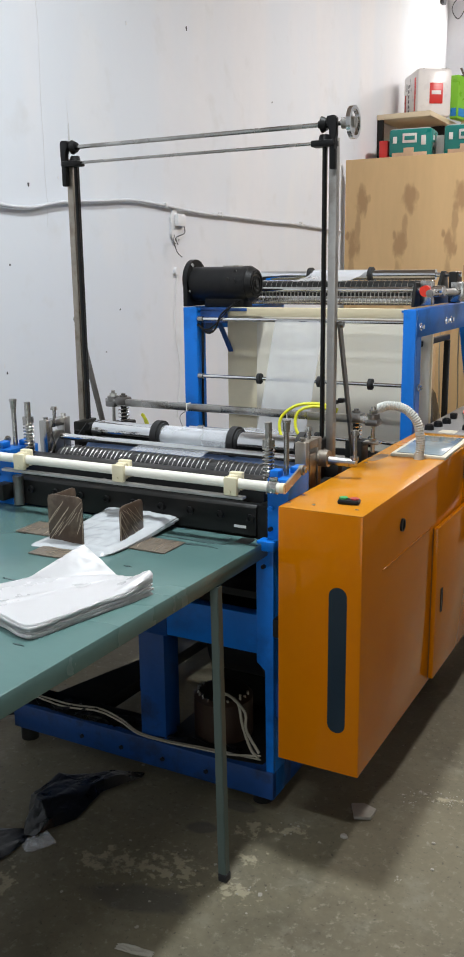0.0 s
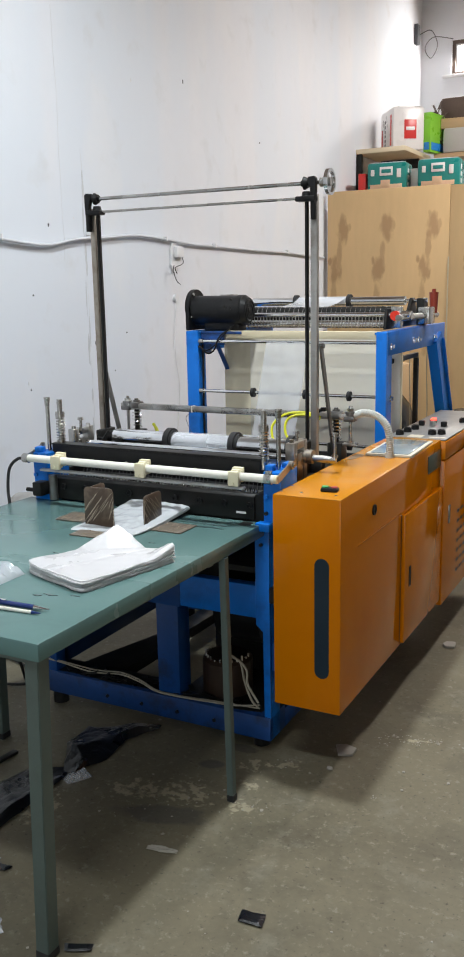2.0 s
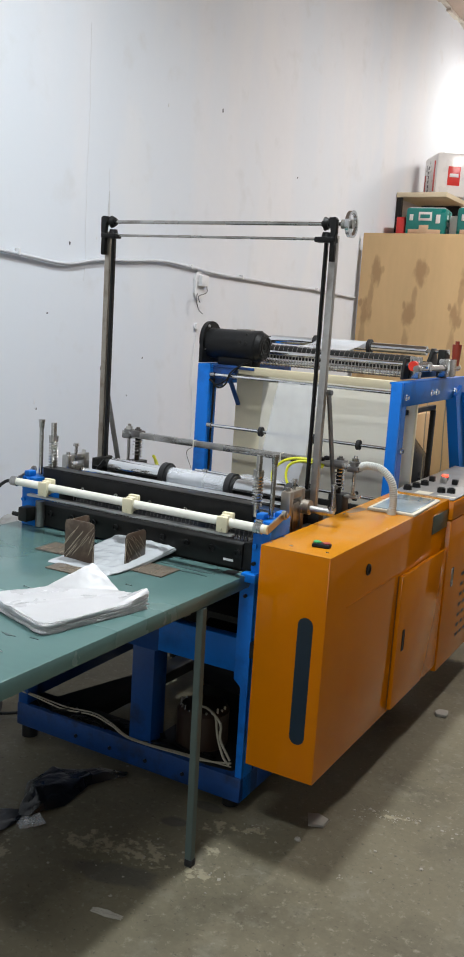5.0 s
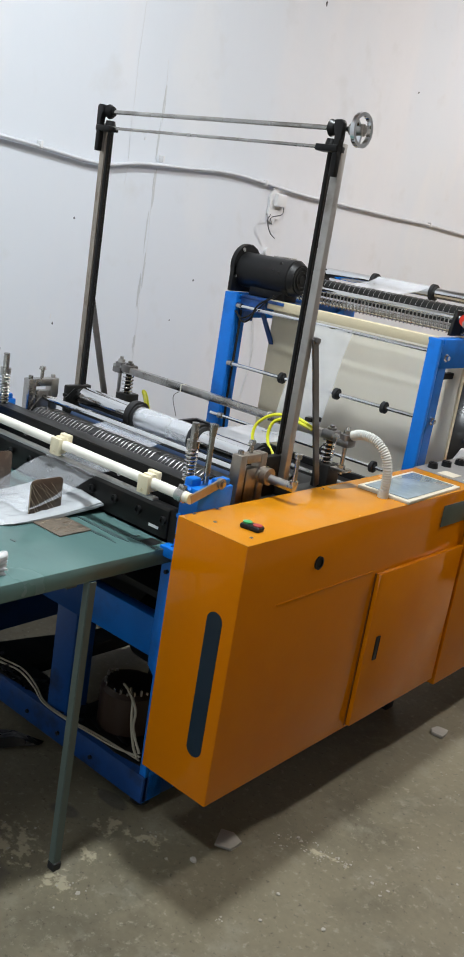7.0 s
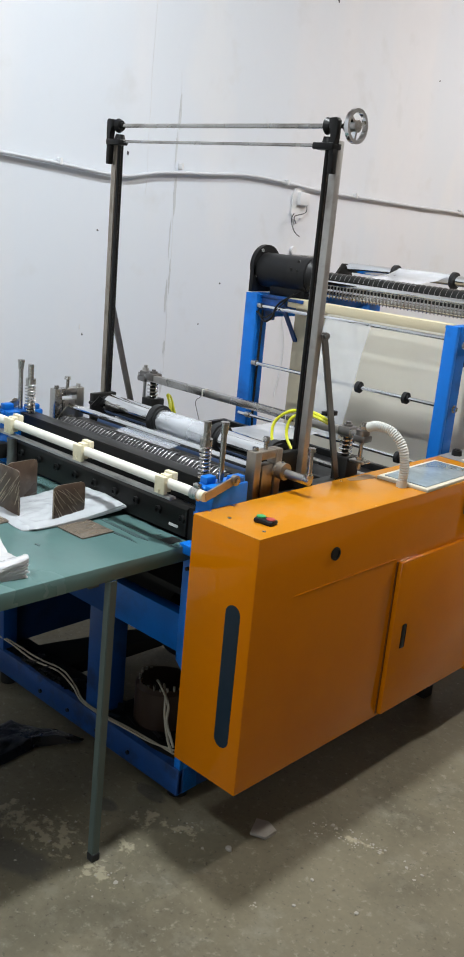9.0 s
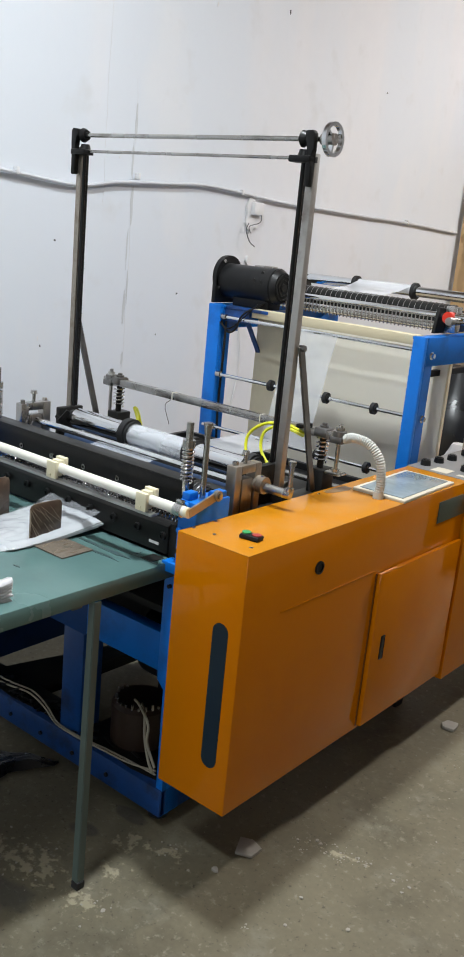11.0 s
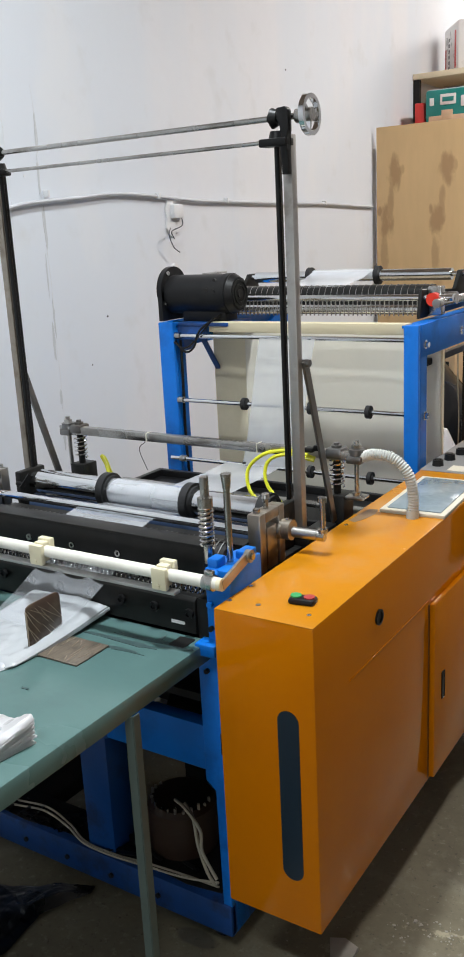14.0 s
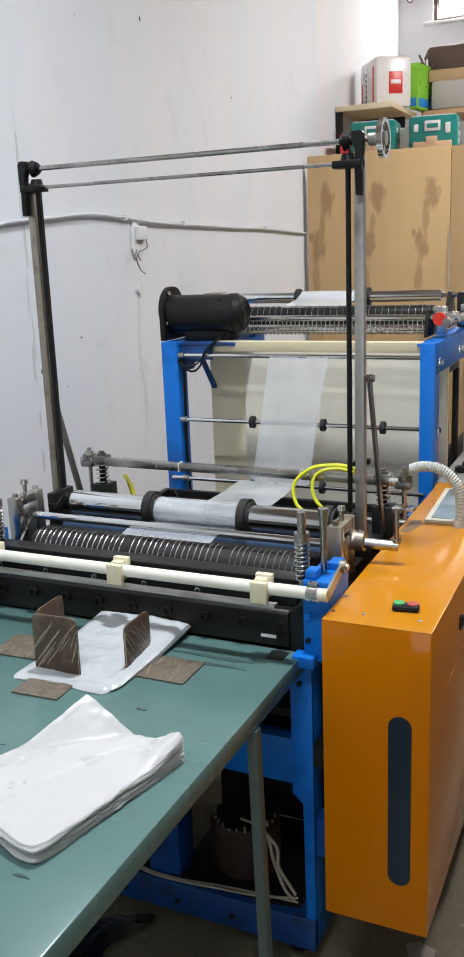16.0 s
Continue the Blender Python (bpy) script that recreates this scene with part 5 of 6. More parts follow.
part("roller_film", Shape().sheet([[(x, 2.41 - 0.036 * math.cos(a), 0.990 + 0.036 * math.sin(a)) for x in (-1.545, -1.45, -1.38, -1.305)] for a in (-0.9, -0.6, -0.2, 0.2, 0.6, 1.0, 1.4, 1.8, 2.2, 2.6)]), FILMCLEAR, machine, "milky film over the chrome roller")
part("feed_film", Shape().sheet([[(x, y, z) for x in (-1.55, -1.45, -1.38, -1.30)] for y, z in ((2.395, 0.962), (2.34, 0.972), (2.29, 0.978), (2.25, 0.985), (2.215, 0.9785))]), FILMCLEAR, machine, "clear film entering the sealing jaws")
for x0 in (-1.872, -1.012):
    part("roller_bearing", Shape().box(x0 - 0.012, x0 + 0.012, 2.37, 2.47, 0.905, 1.02, 0.004), DARK, machine)

# pressing bar at the back, which rises and falls on springs
BAR_Z = 1.068
press = part("press_bar", Shape().box(-1.942, -0.925, 2.633, 2.657, BAR_Z - 0.012, BAR_Z + 0.012, 0.002), STEEL, machine, "worn steel press bar")
for x, z0 in ((-1.918, 0.95), (-0.930, 0.965)):
    part("guide_bolt", Shape().cyl((x, 2.65, z0), (x, 2.65, BAR_Z + 0.032), 0.0065, n=14).cyl((x, 2.65, BAR_Z + 0.018), (x, 2.65, BAR_Z + 0.030), 0.013, n=6).cyl((x, 2.65, BAR_Z + 0.030), (x, 2.65, BAR_Z + 0.040), 0.007, n=10), STEEL, press)
    part("pin_clamp", Shape().cyl((x, 2.65, BAR_Z + 0.003), (x, 2.65, BAR_Z + 0.019), 0.021, n=20).box(x - 0.021, x + 0.021, 2.628, 2.672, BAR_Z - 0.018, BAR_Z + 0.0025, 0.004), DARKSTEEL, press, "grey split clamp")
for x in (-1.876, -0.988):
    part("spring_cap", Shape().box(x - 0.023, x + 0.023, 2.630, 2.676, BAR_Z - 0.010, BAR_Z + 0.018, 0.006).cyl((x, 2.653, BAR_Z + 0.016), (x, 2.653, BAR_Z + 0.024), 0.014, n=18).cyl((x, 2.653, BAR_Z + 0.023), (x, 2.653, BAR_Z + 0.031), 0.008, n=12), DARKSTEEL, press, "worn grey spring cap")
    part("press_spring", Shape().spring(x, 2.653, 0.980, BAR_Z - 0.010, 0.0180, 0.0030, 6), CHROME, press, "bright coil spring")
    part("spring_core", Shape().cyl((x, 2.653, 0.950), (x, 2.653, BAR_Z - 0.010), 0.0105, n=14), DARK, press)
for x0 in (-1.905, -1.014):
    part("spring_seat", Shape().box(x0, x0 + 0.056, 2.627, 2.690, 0.850, 0.981, 0.004), DARK, machine, "dark steel spring block")
part("bolt_seat", Shape().box(-0.9575, -0.906, 2.632, 2.675, 0.972, 0.981, 0.003).cyl((-0.930, 2.65, 0.981), (-0.930, 2.65, 0.990), 0.012, n=6), STEEL, machine)
for x in (-1.60, -1.22):
    part("cable_tie", Shape().box(x, x + 0.003, 2.6315, 2.6585, BAR_Z - 0.0135, BAR_Z + 0.0135), IVORY, press)
part("tie_thread", Shape().tube(arc([(-1.60, 2.629, BAR_Z - 0.012), (-1.625, 2.63, 1.03), (-1.60, 2.63, 0.97)], 6), 0.0012, 5), SPECK, press)
part("yellow_wire", Shape().tube(arc([(-1.04, 2.63, 1.075), (-1.10, 2.62, 1.092), (-1.17, 2.60, 1.085), (-1.215, 2.58, 1.045), (-1.205, 2.56, 0.995), (-1.16, 2.54, 0.965)], 7), 0.005, 7).tube(arc([(-1.04, 2.625, 1.07), (-1.11, 2.61, 1.085), (-1.16, 2.59, 1.065), (-1.155, 2.57, 1.01), (-1.09, 2.55, 0.96), (-1.04, 2.53, 0.945)], 7), 0.005, 7), YELLOW, machine, "looped yellow wires")
part("yellow_wire", Shape().tube(arc([(-1.80, 2.70, 0.93), (-1.805, 2.68, 0.99), (-1.80, 2.66, 1.005), (-1.775, 2.65, 0.98), (-1.755, 2.64, 0.93)], 7), 0.006, 7), YELLOW, machine)
part("wire_connector", Shape().box(-1.035, -1.015, 2.61, 2.63, 1.10, 1.115, 0.003).box(-1.06, -1.035, 2.605, 2.63, 1.095, 1.108, 0.003), BLACK, machine)
hose = arc([(-0.914, 2.650, 1.085), (-0.88, 2.650, 1.096), (-0.832, 2.655, 1.088), (-0.795, 2.662, 1.050), (-0.783, 2.668, 0.99), (-0.786, 2.670, 0.932)], 16)
part("ribbed_hose", Shape().tube(hose, 0.0125, 12, 1, 0.0025), HOSE, machine, "pale ribbed plastic hose")
part("hose_nut", Shape().cyl((-0.786, 2.670, 0.9325), (-0.786, 2.670, 0.952), 0.016, n=16), HOSE, machine)

# trays between the rollers and the rear stand
part("tray_floor", Shape().box(-1.85, -0.975, 2.735, 3.02, 0.830, 0.845), BLACK, machine, "black open tray")
for y0, y1, z1 in ((2.72, 2.735, 0.865), (3.02, 3.04, 0.868)):
    part("tray_wall", Shape().box(-1.85, -0.975, y0, y1, 0.830, z1, 0.002), BLACK, machine)
for x0 in (-1.87, -0.975):
    part("tray_wall", Shape().box(x0, x0 + 0.02, 2.72, 3.04, 0.830, 0.868, 0.002), BLACK, machine)
part("cross_rod", Shape().cyl((-1.88, 2.85, 0.872), (-0.96, 2.85, 0.872), 0.010, n=14), STEEL, machine)
part("cross_rod", Shape().cyl((-1.88, 2.55, 0.93), (-1.03, 2.55, 0.93), 0.010, n=14), STEEL, machine)

# the tall adjusting frame
for side, px, sx in (("l", -1.912, -1.876), ("r", -1.000, -1.016)):
    post_x0 = px if side == "l" else -1.002
    t = part("tall_post", Shape().box(post_x0, post_x0 + 0.023, 2.438, 2.462, 0.905, 1.86, 0.002), POSTSTEEL if side == "r" else RUSTY, machine, "upright square steel tube")
    part("screw_rod", Shape().cyl((sx, 2.44, 0.93), (sx, 2.44, 1.85), 0.0062, n=12).box(sx - 0.0025, sx + 0.0025, 2.447, 2.455, 0.93, 1.85), BLACK, t, "black threaded rod")
    cx = post_x0 + 0.012
    e = 1 if side == "r" else -1
    part("head_casting", Shape().prism([(cx + e * a, b) for a, b in ((-0.002, 1.775), (0.014, 1.775), (0.014, 1.825), (0.010, 1.845), (0.017, 1.865), (0.017, 1.908), (0.010, 1.915), (-0.012, 1.913), (-0.012, 1.89), (0.0, 1.875), (-0.004, 1.85))], "y", 2.415, 2.434, 0.003).box(min(sx, cx) - (0.03 if e > 0 else 0.012), max(sx, cx) + (0.012 if e > 0 else 0.03), 2.41, 2.45, 1.835, 1.852, 0.003), BLACK, t, "black cast head")
    part("gear", Shape().cyl((sx - 0.008, 2.44, 1.895), (sx + 0.006, 2.44, 1.895), 0.022, 0.016, 20).cyl((sx, 2.44, 1.852), (sx, 2.44, 1.868), 0.018, 0.014, 18).cyl((sx - 0.018, 2.44, 1.895), (sx + 0.014, 2.44, 1.895), 0.010, n=14), BLACK, t)
    part("post_foot", Shape().box(post_x0 - 0.012, post_x0 + 0.044, 2.43, 2.47, 0.905, 0.945, 0.003), DARK, t)
    bx = post_x0 + 0.012 + 0.017 * e
    part("brace", Shape().beam((bx, 2.462, 1.358), (bx, 2.60, 0.92), 0.022, 0.007, (1, 0, 0)).cyl((bx - 0.008, 2.465, 1.352), (bx + 0.012 * e, 2.465, 1.352), 0.009, n=12), DARKSTEEL, t, "flat steel brace")
part("cross_shaft", Shape().cyl((-1.90, 2.44, 1.895), (-0.965, 2.44, 1.895), 0.0065, n=16), STEEL, machine)
part("cross_rod", Shape().cyl((-1.89, 2.43, 1.846), (-1.0, 2.43, 1.846), 0.0045, n=14), STEEL, machine)
wheel = part("handwheel", Shape().ring((-0.935, 2.445, 1.895), 0.043, 0.034, 0.006, n=36), CHROME, machine, "chrome handwheel", at=(-0.935, 2.445, 1.895))
part("wheel_hub", Shape().cyl((-0.967, 2.445, 1.895), (-0.928, 2.445, 1.895), 0.015, n=20), STEEL, wheel)
for q in range(3):
    a = q * math.tau / 3 + 0.4
    part("spoke", Shape().beam((-0.937, 2.445, 1.895), (-0.937, 2.445 + 0.04 * math.cos(a), 1.895 + 0.04 * math.sin(a)), 0.007, 0.011, (1, 0, 0)), CHROME, wheel)

# the tongue of film that the rollers push out through the jaws
TX0, TX1 = -1.50, -1.285
tongue = part("film_tongue", Shape().sheet([[(TX0 + (TX1 - TX0) * j / 8 - 0.05 * max(0, 2.06 - y), y, z + 0.003 * math.sin(j * 1.9 + y * 30)) for j in range(9)] for y, z in ((2.075, 0.926), (2.03, 0.925), (1.985, 0.913), (1.94, 0.892), (1.89, 0.868), (1.84, 0.852), (1.79, 0.846))]), FILMTONGUE, machine, "clear film tongue pushed out over the bags")

# ---- orange cabinet ----
OX0, OX1, OY0, OY1, OZ0, OZ1 = -0.934, -0.709, 1.966, 3.118, 0.238, 0.931
cab = thing("control_cabinet", ((OX0 + OX1) / 2, 2.5, OZ0), "glossy orange steel cabinet fixed to the machine's side", "cabinet")
body = Shape().box(OX0, OX1, OY0, OY1, OZ0, OZ1, 0.004)
part("body", body, ORANGE, cab)
part("top_panel", Shape().box(OX0 + 0.001, OX1 - 0.001, OY0 + 0.001, OY1 - 0.001, OZ1 - 0.001, OZ1 + 0.0014, 0.0008), DUSTYLITORANGE, cab, "dusty worn orange top, tinted yellower as under the lamp")
slot = [(-0.770 + 0.024 * math.cos(a), 0.7205 + 0.024 * math.sin(a)) for a in np.linspace(0, math.pi, 14)] + [(-0.770 + 0.024 * math.cos(a), 0.3765 + 0.024 * math.sin(a)) for a in np.linspace(math.pi, math.tau, 14)]
# window slot: a rim with a dark pane set into it, coloured as the hole's unlit inside
part("slot_window", Shape().prism(slot, "y", OY0 - 0.0015, OY0 + 0.01), mat("slot_inside_shade", (0.012, 0.025, 0.04), 0.16, 0, 0.2, 5, 0.01), cab, "dark rounded inspection slot")
part("mount_block", Shape().box(-0.984, OX0, 2.06, 2.10, 0.30, 0.40), BLUE_DARK_OILY, cab)
# Added dark panel that keeps light out of the gap beside the machine.
part("gap_light_block", Shape().box(-0.979, OX0, 2.03, 3.10, 0.55, 0.60), DARK, cab, "dark panel added to block light between cabinet and machine")
part("mount_block", Shape().box(-0.985, OX0, 2.9, 2.96, 0.80, 0.88), BLUE_DARK_OILY, cab)
part("worn_patch", Shape().prism([(-0.925, 2.585), (-0.905, 2.578), (-0.893, 2.61), (-0.884, 2.66), (-0.892, 2.70), (-0.915, 2.694), (-0.921, 2.64)], "z", OZ1 + 0.0013, OZ1 + 0.0019), mat("worn_grey_brown", (0.20, 0.12, 0.06), 0.45, 0, 0.3, 30, 0.05), cab, "paint worn to grey-brown")
seam = mat("dark_seam", (0.16, 0.05, 0.002), 0.5, 0, 0.1, 9, 0.02)
part("panel_lip", Shape().box(OX1, OX1 + 0.0022, 2.118, 2.575, 0.749, 0.7535, 0.0008), ORANGE, cab, "thin raised lip of the side panel")
door = part("door", Shape().box(OX1 + 0.0005, OX1 + 0.016, 2.588, 3.100, 0.250, 0.741, 0.004), ORANGE, cab, "orange cabinet door standing slightly proud")
part("door_latch", Shape().box(OX1 + 0.0155, OX1 + 0.0175, 2.638, 2.660, 0.456, 0.533, 0.003), BLACK, door)
part("shadow_gap", Shape().box(OX1, OX1 + 0.002, 2.581, 2.587, 0.250, 0.741), seam, cab)
part("key_lock", Shape().ring((OX1 + 0.002, 2.272, 0.834), 0.018, 0.013, 0.003, "x", 20).cyl((OX1, 2.272, 0.834), (OX1 + 0.002, 2.272, 0.834), 0.0135, n=18), BLACK, cab, "round black hole in the panel")
part("dark_plate", Shape().box(OX1, OX1 + 0.003, 2.925, 3.112, 0.825, 0.895, 0.001), mat("green_grey_plate", (0.07, 0.09, 0.07), 0.35, 0.2, 0.2, 9, 0.05), cab, "small dark maker's plate")
btn = part("button_box", Shape().box(-0.813, -0.757, 2.053, 2.087, OZ1, OZ1 + 0.014, 0.0065, Matrix.Rotation(radians(8), 4, "Z")), BLACK, cab, "small switch box")
part("green_button", Shape().cyl((-0.799, 2.068, OZ1 + 0.013), (-0.799, 2.068, OZ1 + 0.017), 0.0115, n=18), GREENBTN, btn, "green start button")
part("red_button", Shape().cyl((-0.771, 2.072, OZ1 + 0.013), (-0.771, 2.072, OZ1 + 0.016), 0.0115, n=18), REDBTN, btn, "red stop button")
for x, y in ((-0.925, 2.015), (-0.86, 2.02), (-0.925, 2.10), (-0.745, 2.02), (-0.915, 2.55)):
    part("rivet", Shape().cyl((x, y, OZ1), (x, y, OZ1 + 0.0025), 0.005, n=10), STEEL, cab)
scr = part("touch_screen", Shape().box(-0.888, -0.714, 2.685, 3.030, OZ1, OZ1 + 0.010, 0.002, Matrix.Rotation(radians(2), 4, "Z")), BEZEL, cab, "beige framed control screen")
part("screen_glass", Shape().box(-0.873, -0.729, 2.703, 3.012, OZ1 + 0.009, OZ1 + 0.0125, 0.001, Matrix.Rotation(radians(2), 4, "Z")), SCREEN, scr, "grey glossy display with faint marks")

# second cabinet with the control desk
desk = thing("control_desk", (-0.80, 3.5, 0.22), "orange cabinet with a grey panel of knobs", "control desk")
part("desk_body", Shape().box(-0.945, -0.692, 3.122, 4.0, 0.22, 0.845, 0.004), ORANGE, desk)
part("desk_top", Shape().box(-0.945, -0.690, 3.120, 4.0, 0.849, 0.925, 0.004), ORANGE, desk)
part("grey_panel", Shape().box(-0.94, -0.694, 3.124, 3.99, 0.926, 0.932, 0.001), GREYPANEL, desk, "grey control panel")
for y in (3.2, 3.9):
    part("desk_leg", Shape().box(-0.93, -0.88, y, y + 0.05, 0, 0.22), DARK, desk)
for x, y in ((-0.905, 3.19), (-0.895, 3.27), (-0.885, 3.35), (-0.78, 3.24), (-0.745, 3.26), (-0.70 - 0.04, 3.62)):
    part("knob", Shape().cyl((x, y, 0.932), (x, y, 0.95), 0.018, 0.016, 18).cyl((x, y, 0.949), (x, y, 0.953), 0.011, n=14), BLACK, desk, "black knob")
part("paper_label", Shape().box(-0.86, -0.80, 3.14, 3.20, 0.932, 0.9335).box(-0.77, -0.70, 3.15, 3.17, 0.932, 0.9335), BEZEL, desk)
lampbase = part("signal_lamp", Shape().cyl((-0.86, 3.56, 0.932), (-0.86, 3.56, 0.945), 0.018, n=18), STEEL, desk)
part("lamp_lens", Shape().cyl((-0.86, 3.56, 0.945), (-0.86, 3.56, 0.953), 0.013, 0.012, 16), REDGLOW, lampbase, "lit red lens")
for i in range(3):
    part("switch", Shape().box(-0.90 + i * 0.05, -0.875 + i * 0.05, 3.45, 3.475, 0.932, 0.955, 0.004), BLACK if i != 1 else STEEL, desk)
for r in range(7):
    for c in range(3):
        part("vent_slot", Shape().box(-0.693, -0.6915, 3.36 + c * 0.06, 3.40 + c * 0.06, 0.30 + r * 0.045, 0.315 + r * 0.045), DARK, desk)
part("desk_lock", Shape().box(-0.6925, -0.688, 3.20, 3.225, 0.56, 0.64, 0.004), STEEL, desk)

# ---- table ----
TXA, TXB, TYA, TYB, TZ = -1.965, -1.006, 0.938, 2.05, 0.815
table = thing("work_table", ((TXA + TXB) / 2, 1.5, 0), "green topped steel work table with thin legs", "table")
part("tabletop", Shape().box(TXA, TXB, TYA, TYB, TZ - 0.044, TZ, 0.004), GREEN, table)
part("front_notch", Shape().box(-1.075, -1.035, 1.990, 2.035, TZ, TZ + 0.0015), DARK, table, "dark cut-out at the jaw")
for (x, y), (fx, fy) in zip(((-1.040, 0.970), (-1.022, 1.785), (-1.93, 0.985), (-1.91, 1.765)), ((-1.065, 0.965), (-0.990, 1.748), (-1.94, 0.975), (-1.912, 1.745))):
    lw = 0.019 if x > -1.03 and y > 1.2 else 0.035
    a, b = Vector((x, y, TZ - 0.044)), Vector((fx, fy, 0.0))
    part("leg", Shape().beam(a + Vector((0.018, 0, 0)), b + Vector((0.018, 0, 0)), lw, 0.004, (1, 0, 0)).beam(a + Vector((0.018 - lw / 2, -lw / 2, 0)), b + Vector((0.018 - lw / 2, -lw / 2, 0)), 0.004, lw, (1, 0, 0)), GREENLEG, table)
    part("rubber_foot", Shape().box(fx + 0.016 - lw, fx + 0.022, fy - lw / 2 - 0.003, fy + lw / 2 + 0.003, 0, 0.022, 0.003), RUBBER, table)
part("table_rail", Shape().box(TXA + 0.03, TXB - 0.03, 1.735, 1.765, TZ - 0.065, TZ - 0.044), GREENLEG, table)
part("table_rail", Shape().box(TXA + 0.03, TXB - 0.03, 0.965, 0.985, TZ - 0.065, TZ - 0.044), GREENLEG, table)
table.rotation_euler = (0, 0, radians(-0.7))


def scuff(x, y, rx, ry, seed, material, z, n=11):
    r = random.Random(seed)
    return Shape().prism([(x + rx * r.uniform(0.4, 1.2) * math.cos(i / n * math.tau), y + ry * r.uniform(0.4, 1.2) * math.sin(i / n * math.tau)) for i in range(n)], "z", z, z + 0.0012)


wear = mat("table_scuff", (0.05, 0.085, 0.085), 0.35, 0, 0.2, 20, 0.05)
for i, (x, y, rx, ry) in enumerate(((-1.21, 1.70, 0.014, 0.005), (-1.16, 1.955, 0.12, 0.011), (-1.13, 1.987, 0.14, 0.010), (-1.15, 1.922, 0.10, 0.007), (-1.19, 1.20, 0.022, 0.006), (-1.13, 1.22, 0.02, 0.004), (-1.22, 1.185, 0.012, 0.005), (-1.10, 2.005, 0.006, 0.02), (-1.40, 1.50, 0.03, 0.004))):
    solid("table_mark", scuff(x, y, rx, ry, 40 + i, wear, TZ), wear, "dark scuff worn into the green tabletop", "scuff", group="marks on the tabletop")


# brown taped angle plates that stop the bags
def angle_plate(x0, x1, y, h, depth, turn, label, foot_sign=-1):
    cx = (x0 + x1) / 2
    ob = thing("bag_stop", (cx, y, TZ), label, "bag stop", "bag stops on the table")
    w = (x1 - x0) / 2
    up = [(cx - w, TZ + 0.004), (cx + w, TZ + 0.004), (cx + w, TZ + h - 0.014), (cx + w - 0.004, TZ + h - 0.004), (cx + w - 0.014, TZ + h), (cx - w + 0.014, TZ + h), (cx - w + 0.004, TZ + h - 0.004), (cx - w, TZ + h - 0.014)]
    part("upright_plate", Shape().prism(up, "y", y - 0.002, y + 0.002, 0.0008), TAPED, ob, "brown taped upright")
    ya, yb = sorted((y + 0.0035 * foot_sign, y + depth * foot_sign))
    part("foot_plate", Shape().box(cx - w, cx + w, ya, yb, TZ + 0.0005, TZ + 0.0042, 0.0012), TAPEDFOOT, ob, "scuffed brown foot")
    r = random.Random(int(abs(x0) * 1000))
    lean = r.choice((-1, 1))
    for i in range(17):
        ua, za = r.uniform(x0 - 0.04, x1), r.uniform(0.008, h * 0.55)
        ua = min(x1, max(x0, ua))
        run = r.uniform(0.03, 0.09)
        ub, zb = min(x1, max(x0, ua + lean * run * 0.8)), min(h - 0.012, za + run)
        um, zm = (ua + ub) / 2 + r.uniform(-0.003, 0.003), (za + zb) / 2
        yy = y + 0.0021 * foot_sign
        part("tape_crease", Shape().tube([(ua, yy, TZ + za), (um, yy, TZ + zm), (ub, yy, TZ + zb)], 0.0007, 4), TAPE, ob)
    for i in range(12):
        ua, va = r.uniform(x0 + 0.006, x1 - 0.03), r.uniform(0.12, 0.9)
        ub, vb = min(x1 - 0.003, ua + r.uniform(0.015, 0.05)), min(0.96, max(0.05, va + r.uniform(-0.12, 0.12)))
        part("tape_crease", Shape().beam((ua, y + depth * va * foot_sign, TZ + 0.0043), (ub, y + depth * vb * foot_sign, TZ + 0.0043), r.uniform(0.001, 0.003), 0.0006, (0, 1, 0)), TAPE, ob)
    ob.rotation_euler = (0, 0, radians(turn))
    return ob


angle_plate(-1.495, -1.387, 1.762, 0.137, 0.092, 2, "brown taped angle plate standing on the table")
angle_plate(-1.310 - 0.052, -1.310 + 0.052, 1.868, 0.108, 0.132, 90, "brown taped angle plate beside the fed bags")
angle_plate(-1.525 - 0.052, -1.525 + 0.052, 1.862, 0.118, 0.132, -88, "brown taped angle plate beside the fed bags")


